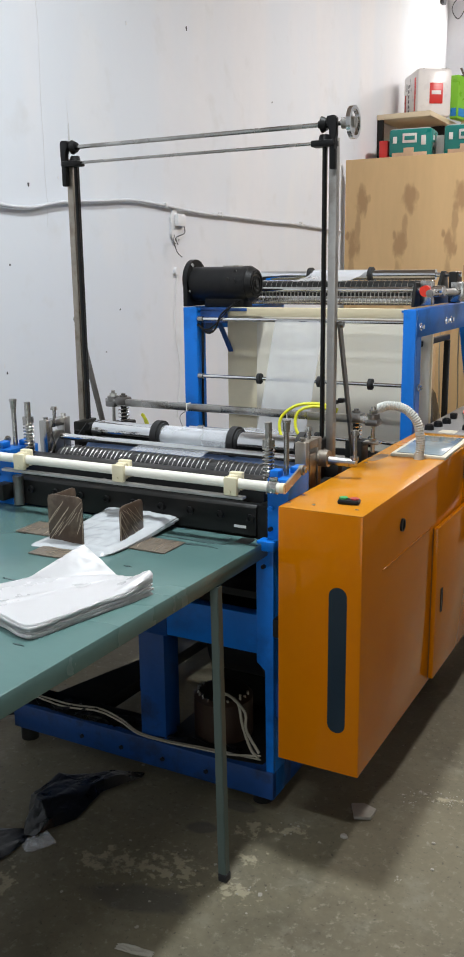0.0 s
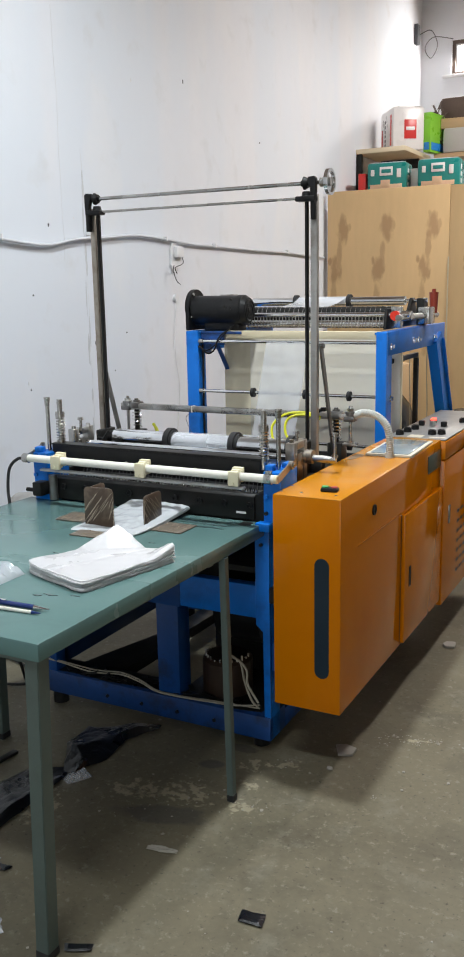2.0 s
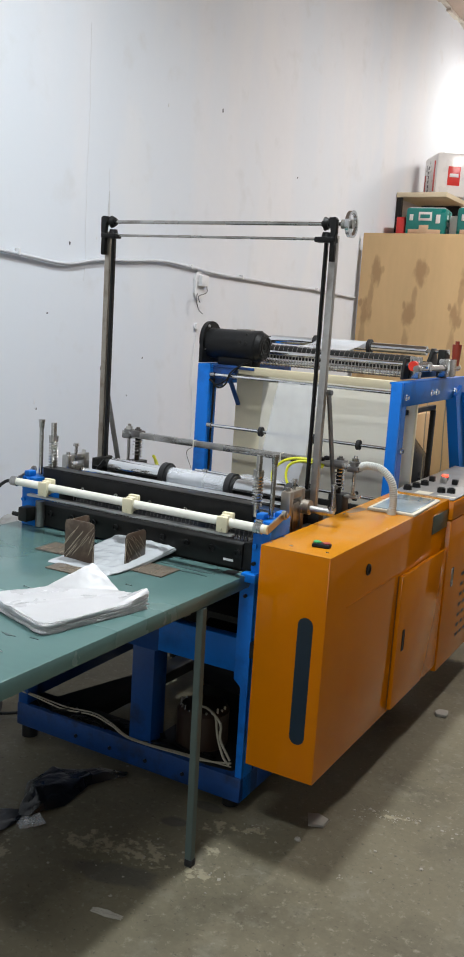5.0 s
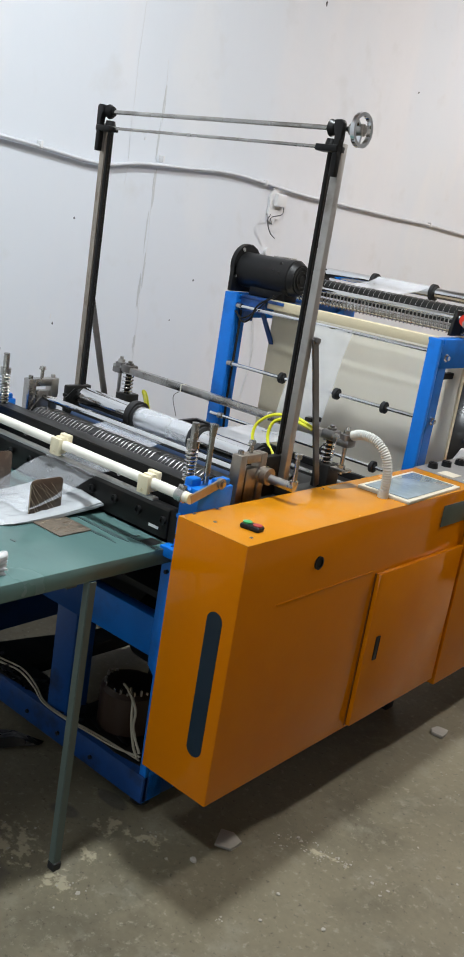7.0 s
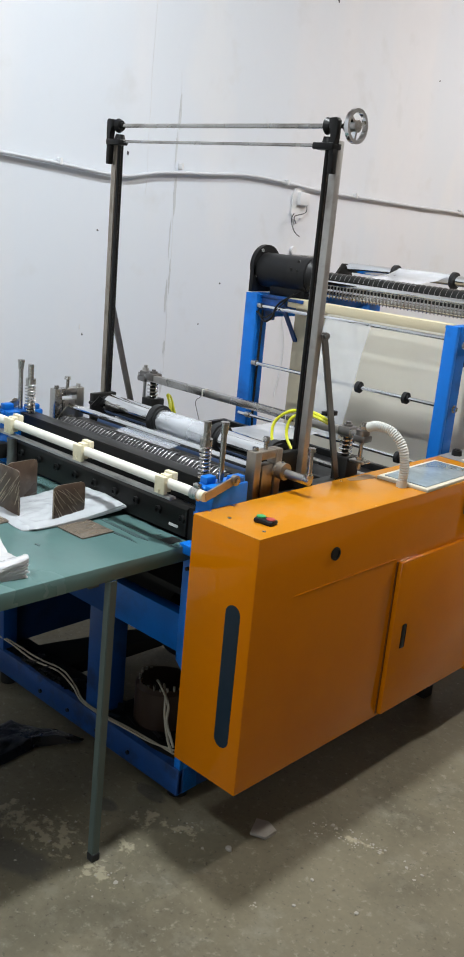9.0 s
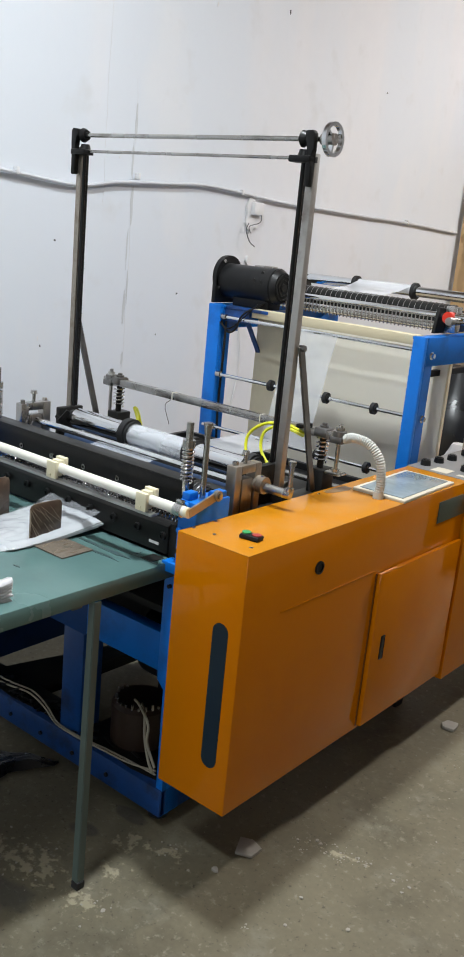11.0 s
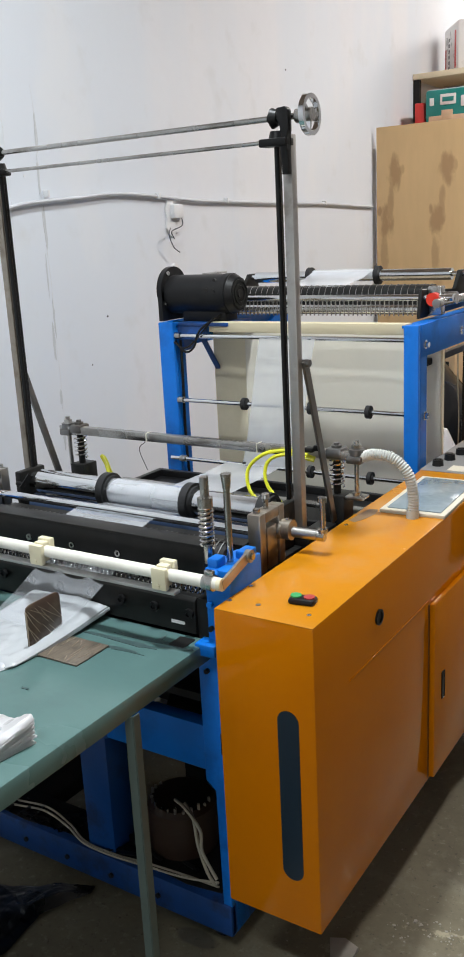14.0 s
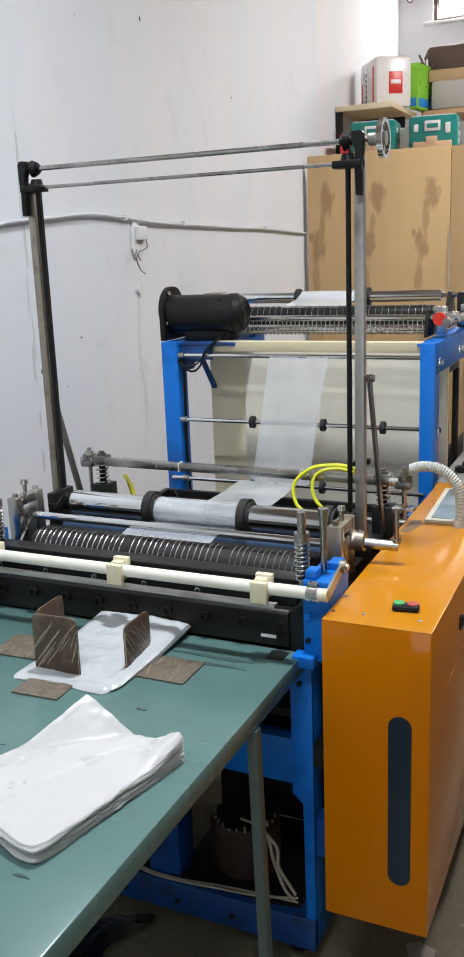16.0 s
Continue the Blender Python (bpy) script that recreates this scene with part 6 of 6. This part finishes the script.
# fed bags lying between the plates
def wavy_pile(x0, x1, y0, y1, z, h, seed, skew=0.0, lift=0.0, crease=0.0):
    r = random.Random(seed)
    top, n, mm = [], 49, 43
    ph = [r.uniform(0, 6) for _ in range(4)]
    for i in range(n):
        t = i / (n - 1)
        row = []
        for j in range(mm):
            s = j / (mm - 1)
            edge = min(1, (9 * min(s, 1 - s)) ** 0.6 + 0.12) * min(1, (12 * min(t, 1 - t)) ** 0.6 + 0.15)
            zz = z + h * edge * (0.8 + 0.2 * math.sin(5 * t + ph[0]) * math.cos(4 * s + ph[1])) + lift * t * t + edge * h * (0.45 * (1 - abs(noise.noise(Vector((s * 3.5 + t * 2, t * 5, seed))))) ** 3 + 0.12 * noise.noise(Vector((s * 11, t * 13, seed))) + crease * abs(noise.noise(Vector((s * 8 + t * 3, t * 9, seed + 2)))) + crease * 0.5 * abs(noise.noise(Vector((s * 23, t * 19, seed + 4)))))
            rnd_end = 1 - 0.10 * max(0, 1 - 14 * t) ** 2
            row.append(((x0 + x1) / 2 + (x1 - x0) * (s - 0.5) * rnd_end + skew * (1 - t), y0 + (y1 - y0) * t + 0.006 * math.sin(7 * s + ph[2]), zz))
        top.append(row)
    s = Shape()
    vt = [[s.bm.verts.new(p) for p in row] for row in top]
    vb = [[s.bm.verts.new((p[0], p[1], max(z, p[2] - 0.006))) for p in row] for row in top]
    for i in range(n - 1):
        for j in range(mm - 1):
            s.bm.faces.new((vt[i][j], vt[i][j + 1], vt[i + 1][j + 1], vt[i + 1][j]))
            s.bm.faces.new((vb[i][j], vb[i + 1][j], vb[i + 1][j + 1], vb[i][j + 1]))
    for i in range(n - 1):
        for j in (0, mm - 1):
            s.bm.faces.new((vt[i][j], vt[i + 1][j], vb[i + 1][j], vb[i][j]))
    for j in range(mm - 1):
        for i in (0, n - 1):
            s.bm.faces.new((vt[i][j], vt[i][j + 1], vb[i][j + 1], vb[i][j]))
    return s


fed = thing("fed_bag_pile", (-1.39, 1.88, TZ), "pile of milky clear bags between the stops", "bag pile")
part("bag", wavy_pile(-1.512, -1.276, 1.728, 2.030, TZ + 0.0008, 0.009, 5, -0.026, 0.020), FILM_PILE, fed)
part("bag", wavy_pile(-1.510, -1.272, 1.737, 2.038, TZ + 0.003, 0.009, 3, -0.021, 0.023, 0.25), FILM_PILE, fed)
part("bag", wavy_pile(-1.506, -1.274, 1.745, 2.040, TZ + 0.005, 0.009, 7, -0.017, 0.026, 0.4), FILM_PILE, fed)


# the folded heap of white bags
def bag_heap():
    c = [Vector((-1.378, 1.325)), Vector((-1.120, 1.236)), Vector((-1.046, 1.563)), Vector((-1.258, 1.582))]
    mid = (c[0] + c[1] + c[2] + c[3]) / 4
    n = 46
    stack = thing("folded_bag_stack", (-1.22, 1.45, TZ), "folded stack of white plastic bags on the table", "bag stack")

    def height(p, u, v):
        wave = 0.0035 * noise.noise(Vector((p.x * 7, p.y * 7, 0.3))) + 0.0012 * noise.noise(Vector((p.x * 26, p.y * 26, 2.3)))
        crease = 0.0025 * max(0, 1 - abs(u - 0.42 - 0.25 * v) / 0.05)
        side = (u - 0.05) / 0.45 if u > 0.05 else (0.05 - u) / 0.2
        fold = 0.054 * max(0, 1 - side - (1 - v) / 0.5)
        flap = 0.024 * max(0, 1 - abs(u - 0.95) / 0.26 - (1 - v) / 0.30) ** 1.2
        dip = -0.010 * math.exp(-((u - 0.53) / 0.12) ** 2 - ((1 - v) / 0.2) ** 2)
        curl = 0.006 * math.exp(-(u / 0.15) ** 2 - (v / 0.3) ** 2)
        base = 0.015 + wave + 0.3 * dip + curl
        return base, base + 0.015 + crease + fold + flap + 0.4 * dip

    layers = 7
    rnd_bag = random.Random(12)
    for L in range(layers):
        f = (L + 1) / layers
        rise = max(0.0, min(1.0, (f - 0.3) / 0.6))
        slip = Vector((rnd_bag.uniform(-0.0012, 0.0012), rnd_bag.uniform(-0.0015, 0.0015)))
        swing = rnd_bag.uniform(-0.005, 0.005)
        rows = []
        for i in range(n):
            row = []
            for j in range(n):
                u, v = i / (n - 1), j / (n - 1)
                p = (c[0] * (1 - u) + c[1] * u) * (1 - v) + (c[3] * (1 - u) + c[2] * u) * v
                inside = min(u, 1 - u, v, 1 - v) * (n - 1)
                out = p - mid
                p = p - out * 0.075 * (abs(2 * u - 1) * abs(2 * v - 1)) ** 7 * (1 - v)
                p = p + slip + Vector((-out.y, out.x)) * swing
                k = max(0.0, 1 - inside / 5)
                p = p + out.normalized() * k * (0.005 * noise.noise(Vector((p.x * 13, p.y * 13, L * 0.7))) + 0.0026 * noise.noise(Vector((p.x * 55, p.y * 55, L * 1.2))))
                low, high = height(p, u, v)
                loose = math.exp(-((1 - v) / 0.22) ** 2) + 0.5 * k
                crinkle = 0.0035 * loose * rise * (abs(noise.noise(Vector((p.x * 34, p.y * 34, 5.0)))) - 0.2) + 0.0012 * loose * noise.noise(Vector((p.x * 90, p.y * 90, L * 2.0)))
                soft_fold = 0.0016 * rise * abs(noise.noise(Vector((p.x * 9 + p.y * 5, p.y * 3, 8.0))))
                h = 0.030 * f + 0.4 * (low - 0.015) * f + (high - low - 0.015) * rise + crinkle + soft_fold - 0.0012 * max(0.0, 1 - inside / 2.0) ** 2
                row.append((p.x, p.y, TZ + 0.001 + max(0.0035, h)))
            rows.append(row)
        s = Shape()
        s.sheet(rows)
        loop = [rows[i][0] for i in range(n)] + [rows[n - 1][j] for j in range(1, n)] + [rows[i][n - 1] for i in range(n - 2, -1, -1)] + [rows[0][j] for j in range(n - 2, 0, -1)]
        rings = []
        for drop, push in ((0.0, 0.0), (0.0018, 0.0010), (0.0046, 0.0006)):
            ring = []
            for x, y, z in loop:
                d = (Vector((x, y)) - mid).normalized() * push
                ring.append(s.bm.verts.new((x + d.x, y + d.y, max(TZ + 0.0008, z - drop))))
            rings.append(ring)
        for a, b in zip(rings, rings[1:]):
            for i in range(len(loop)):
                j = (i + 1) % len(loop)
                s.bm.faces.new((a[i], a[j], b[j], b[i]))
        bmesh.ops.remove_doubles(s.bm, verts=s.bm.verts, dist=0.00005)
        ob = part("bag", s, BAGS, stack)
        for f in ob.data.polygons:
            f.use_smooth = True


bag_heap()
solid("loose_film_bag", wavy_pile(-1.62, -1.36, 1.09, 1.30, TZ + 0.001, 0.018, 9, crease=1.3), FILMCLEAR, "crumpled clear plastic bag on the table", "plastic bag")
pen = thing("ball_pen", (-1.2, 1.09, TZ), "navy blue and silver ball pen on the table", "pen")
pa, pb = Vector((-1.292, 1.088, TZ + 0.009)), Vector((-1.115, 1.10, TZ + 0.007))
pd = (pb - pa).normalized()
part("barrel", Shape().cyl(pa + pd * 0.03, pa + pd * 0.135, 0.0062, n=16), PENBLUE, pen)
part("tip", Shape().cyl(pa + pd * 0.135, pb, 0.0060, 0.0012, 16), CHROME, pen)
part("cap", Shape().cyl(pa, pa + pd * 0.03, 0.0052, 0.0062, 14), PENBLUE, pen)
part("clip", Shape().beam(pa + Vector((0.005, -0.002, 0.009)), pa + Vector((0.055, 0.002, 0.008)), 0.004, 0.0015), CHROME, pen)
pen2 = thing("clear_pen", (-1.2, 1.05, TZ), "clear ball pen with a dark tip on the table", "pen")
pa, pb = Vector((-1.27, 1.062, TZ + 0.006)), Vector((-1.12, 1.075, TZ + 0.005))
pd = (pb - pa).normalized()
part("barrel", Shape().cyl(pa, pa + pd * 0.125, 0.0042, n=12), IVORY, pen2)
part("tip", Shape().cyl(pa + pd * 0.125, pb, 0.0042, 0.001, 12), PENBLUE, pen2)
part("cap", Shape().cyl(pa - pd * 0.012, pa + pd * 0.006, 0.0047, n=12), PENBLUE, pen2)


# ---- litter on the floor ----
def crumpled(name, x, y, rx, ry, h, seed, material, label, category, turn=0):
    r = random.Random(seed)
    n, mm = 31, 21
    rows = []
    for i in range(n):
        row = []
        for j in range(mm):
            u, v = 2 * i / (n - 1) - 1, 2 * j / (mm - 1) - 1
            q = Vector((u * rx, v * ry * (1 - 0.25 * abs(u)), 0))
            q.x += 0.10 * rx * noise.noise(Vector((u * 2, v * 3, seed)))
            q.y += 0.25 * ry * noise.noise(Vector((u * 3, v * 2, seed + 5)))
            e = 1 - max(abs(u), abs(v)) ** 4
            q.z = 0.004 + e * h * abs(0.6 + noise.noise(Vector((u * 2.5, v * 2.5, seed * 1.7))) + 0.5 * noise.noise(Vector((u * 6, v * 6, seed))))
            q.rotate(Euler((0, 0, radians(turn))))
            row.append((x + q.x, y + q.y, q.z))
        rows.append(row)
    return solid(name, Shape().sheet(rows, 0.002), material, label, category)


def folded_sheet(name, rim_a, rim_b, h, seed, material, label, category):
    """A stiff sheet trodden flat, with straight folds between its two ragged rims."""
    n, mm = 37, 37
    rows = []
    for i in range(n):
        row = []
        for j in range(mm):
            u, v = i / (n - 1) * (len(rim_a) - 1), j / (mm - 1)
            q = min(int(u), len(rim_a) - 2)
            pa = Vector(rim_a[q]).lerp(Vector(rim_a[q + 1]), u - q)
            pb = Vector(rim_b[q]).lerp(Vector(rim_b[q + 1]), u - q)
            p = pa.lerp(pb, v)
            fold = abs(((p.x * 0.7 + p.y * 1.0) * 3.1 + seed) % 1.0 - 0.5) * 2
            fold2 = abs(((p.x * 1.0 - p.y * 0.55) * 4.3 + seed * 2) % 1.0 - 0.5) * 2
            e = min(1.0, 5 * min(v, 1 - v, i / (n - 1), 1 - i / (n - 1)) + 0.15)
            z = 0.004 + h * e * (0.40 * fold + 0.35 * fold2 + 0.16 * abs(noise.noise(Vector((p.x * 19, p.y * 19, seed)))) + 0.05 * abs(noise.noise(Vector((p.x * 47, p.y * 47, seed)))))
            p = p + Vector((0.008 * noise.noise(Vector((p.x * 17, p.y * 17, seed))), 0.008 * noise.noise(Vector((p.x * 17, p.y * 17, seed + 9)))))
            row.append((p.x, p.y, z))
        rows.append(row)
    ob = solid(name, Shape().sheet(rows, 0.0015), material, label, category)
    for f in ob.data.polygons:
        f.use_smooth = False
    return ob


folded_sheet("black_plastic_sheet", ((-1.43, 2.055), (-1.665, 1.935), (-1.66, 1.80), (-1.555, 1.645)), ((-1.42, 2.03), (-1.487, 1.909), (-1.472, 1.77), (-1.525, 1.652)), 0.04, 3, BLACKPLASTIC, "folded black plastic sheet lying on the concrete", "plastic sheet")
folded_sheet("black_plastic_sheet", ((-1.57, 1.668), (-1.673, 1.628), (-1.715, 1.426), (-1.80, 1.21)), ((-1.523, 1.629), (-1.54, 1.55), (-1.525, 1.441), (-1.54, 1.23)), 0.024, 5, BLACKPLASTIC, "trodden strip of black plastic on the concrete", "plastic sheet")
rags = Shape()
rr0 = random.Random(21)
for i in range(44):
    x, y = rr0.triangular(-1.88, -1.08, -1.75), rr0.uniform(2.05, 2.12)
    a = rr0.uniform(0, 3.1)
    rags.beam((x, y, 0.139 + rr0.uniform(0, 0.006)), (x + 0.06 * math.cos(a), min(2.126, max(2.043, y + 0.03 * math.sin(a))), 0.14 + rr0.uniform(0, 0.018)), rr0.uniform(0.006, 0.02), 0.003)
solid("oily_scraps", rags, BLACKPLASTIC, "oily black rags and scraps lying on the base rail", "rags", "stuff")
crumpled("clear_film_scrap", -1.49, 1.635, 0.042, 0.024, 0.024, 8, FILMTONGUE, "scrap of clear film on the floor", "film scrap", 60)
crumpled("clear_film_scrap", -1.465, 1.155, 0.05, 0.04, 0.03, 9, FILM, "scrap of clear film on the floor", "film scrap", 20)
crumpled("clear_film_scrap", -1.285, 0.975, 0.06, 0.04, 0.025, 12, FILM, "scrap of clear film on the floor", "film scrap", -30)
folded_sheet("dark_scrap", ((-1.42, 1.175), (-1.41, 1.15)), ((-1.375, 1.185), (-1.38, 1.16)), 0.012, 6, BLACKPLASTIC, "small crumpled dark scrap on the concrete floor", "scrap")
crumpled("paper_scrap", -1.04, 1.43, 0.045, 0.012, 0.006, 11, PATCH, "small pale paper scrap on the floor", "scrap", 10)
folded_sheet("dark_scrap", ((-0.725, 1.305), (-0.715, 1.262)), ((-0.655, 1.31), (-0.65, 1.27)), 0.006, 2, BLACKPLASTIC, "small flat dark scrap on the concrete floor", "scrap")
folded_sheet("dark_scrap", ((-1.055, 1.005), (-1.04, 0.985)), ((-0.99, 1.03), (-0.985, 1.01)), 0.008, 4, BLACKPLASTIC, "small flat dark scrap on the concrete floor", "scrap")
solid("wood_offcut", Shape().box(-1.848, -1.742, 1.618, 1.642, 0, 0.010, 0.002, Matrix.Rotation(radians(83), 4, "Z")), DARK, "thin dark wooden offcut on the floor", "offcut")


def chip(x, y, r0, h, seed):
    r = random.Random(seed)
    out = [(x + r0 * r.uniform(0.5, 1.2) * math.cos(i / 7 * math.tau), y + r0 * r.uniform(0.5, 1.2) * math.sin(i / 7 * math.tau)) for i in range(7)]
    return Shape().prism(out, "z", 0, h, h * 0.25)


solid("rubble_chip", chip(-0.765, 2.172, 0.050, 0.009, 1), CHIP, "flat pale chip of rubble on the floor", "rubble", group="rubble on the floor")
solid("rubble_chip", chip(-0.772, 2.043, 0.011, 0.008, 2), CHIP, "small pale chip of rubble on the floor", "rubble", group="rubble on the floor")
solid("rubble_chip", chip(-0.676, 3.232, 0.042, 0.012, 3), CHIP, "pale lump of rubble on the floor", "rubble", group="rubble on the floor")
rr = random.Random(77)
grit = Shape()
for i in range(260):
    x, y = rr.uniform(-2.4, 1.2), rr.uniform(0.3, 5.0)
    s = rr.choice((0.0015, 0.002, 0.0025, 0.005)) * rr.uniform(0.6, 1.3)
    bmesh.ops.create_icosphere(grit.bm, subdivisions=1, radius=s, matrix=Matrix.Translation((x, y, s * 0.3)) @ Matrix.Diagonal((1, rr.uniform(0.6, 1.4), 0.5, 1)))
solid("floor_grit", grit, PATCH, "scattered pale grit on the concrete", "grit", "stuff")
splash = Shape()
for cxx, cyy, k, spread in ((-1.20, 1.66, 26, 0.18), (-0.93, 1.72, 14, 0.10), (-0.67, 2.30, 14, 0.04), (-0.58, 2.35, 30, 0.05), (-0.51, 2.362, 22, 0.03), (-0.395, 2.373, 8, 0.03), (-0.589, 1.94, 6, 0.015), (-0.35, 2.9, 20, 0.25), (-0.9, 2.0, 14, 0.05)):
    for i in range(k):
        x, y = rr.gauss(cxx, spread * 0.55), rr.gauss(cyy, spread * 0.5)
        n = 8
        r0 = abs(rr.gauss(0.0014, 0.0020)) + 0.0008
        out = [(x + r0 * rr.uniform(0.4, 1.3) * math.cos(q / n * math.tau), y + r0 * rr.uniform(0.4, 1.3) * math.sin(q / n * math.tau)) for q in range(n)]
        splash.prism(out, "z", 0.0003, 0.001 + rr.uniform(0, 0.0008))
solid("dried_splashes", splash, PATCH, "dried white paint splashes on the concrete", "splash", "stuff")
# Unseen housings added above the two tube lamps.
for x, y, rx, ry in ((-0.65, -0.5, 0.68, 0.13), (0.2, 6.2, 0.13, 0.68)):
    f = thing("ceiling_tube", (x, y, ZC), "unseen white tube fixture assumed under the ceiling", "lamp", "ceiling tubes")
    part("hanger", Shape().cyl((x - rx / 3, y - ry / 3, 4.37), (x - rx / 3, y - ry / 3, ZC), 0.006, n=8).cyl((x + rx / 3, y + ry / 3, 4.37), (x + rx / 3, y + ry / 3, ZC), 0.006, n=8), STEEL, f)
    part("housing", Shape().box(x - rx, x + rx, y - ry, y + ry, 4.32, 4.37, 0.004), WHITEWRAP, f)
bulb = thing("ceiling_bulb", (-1.07, 2.25, ZC), "white hanging bulb holder over the machine", "lamp")
part("cord", Shape().cyl((-1.07, 2.25, 4.24), (-1.07, 2.25, ZC), 0.004, n=8), BLACK, bulb)
part("holder", Shape().cyl((-1.07, 2.25, 4.175), (-1.07, 2.25, 4.24), 0.085, 0.03, 24), WHITEWRAP, bulb)


# ---- movement ----
CYCLE, TOP = 1.467, 2.12
"""One bag every CYCLE seconds; the beam is highest at TOP and each cycle after it."""


def motions():
    steps = [i * 0.1 for i in range(161)]
    lift = [(t, pose(*beam_home) @ pose(0, 0, 0.0275 * math.cos(math.tau * (t - TOP) / CYCLE))) for t in steps]
    walk(beam, lift)
    bar = [(t, pose(*press_home) @ pose(0, 0, 0.0195 * math.cos(math.tau * (t - TOP - 0.085) / CYCLE))) for t in steps]
    walk(press, bar)
    # the film is pushed out while the beam is up, then is cut and dropped
    rows_film, rows_roll, rows_back = [], [], []
    for t in steps:
        u = ((t - TOP + 0.15) / CYCLE) % 1.0
        whole = math.floor((t - TOP + 0.15) / CYCLE)
        feed = min(1.0, u / 0.45)
        feed = feed * feed * (3 - 2 * feed)
        out = min(1.0, max(0.0, (u - 0.10) / 0.18))
        if u > 0.43:
            out = max(0.0, 1 - (u - 0.43) / 0.1)
        rows_film.append((t, pose(*tongue_home) @ pose(0, 0.20 * (1 - out), -0.012 * (1 - out))))
        turn = -(whole + feed) * 360
        rows_roll.append((t, turn))
        rows_back.append((t, -(t / CYCLE) * 300))
    walk(tongue, rows_film)
    for ob, home, sign, rows in ((main_roller, roller_home, 1, rows_roll), (comb, comb_home, 1, rows_roll), (under_roller, under_home, -1, rows_roll), (upper_roller, upper_home, 1, rows_back)):
        walk(ob, [(t, pose(*home) @ pose(0, 0, 0, sign * a)) for t, a in rows])


beam_home, press_home, tongue_home = tuple(beam.location), tuple(press.location), tuple(tongue.location)
roller_home, comb_home, under_home, upper_home = tuple(main_roller.location), tuple(comb.location), tuple(under_roller.location), tuple(upper_roller.location)
motions()
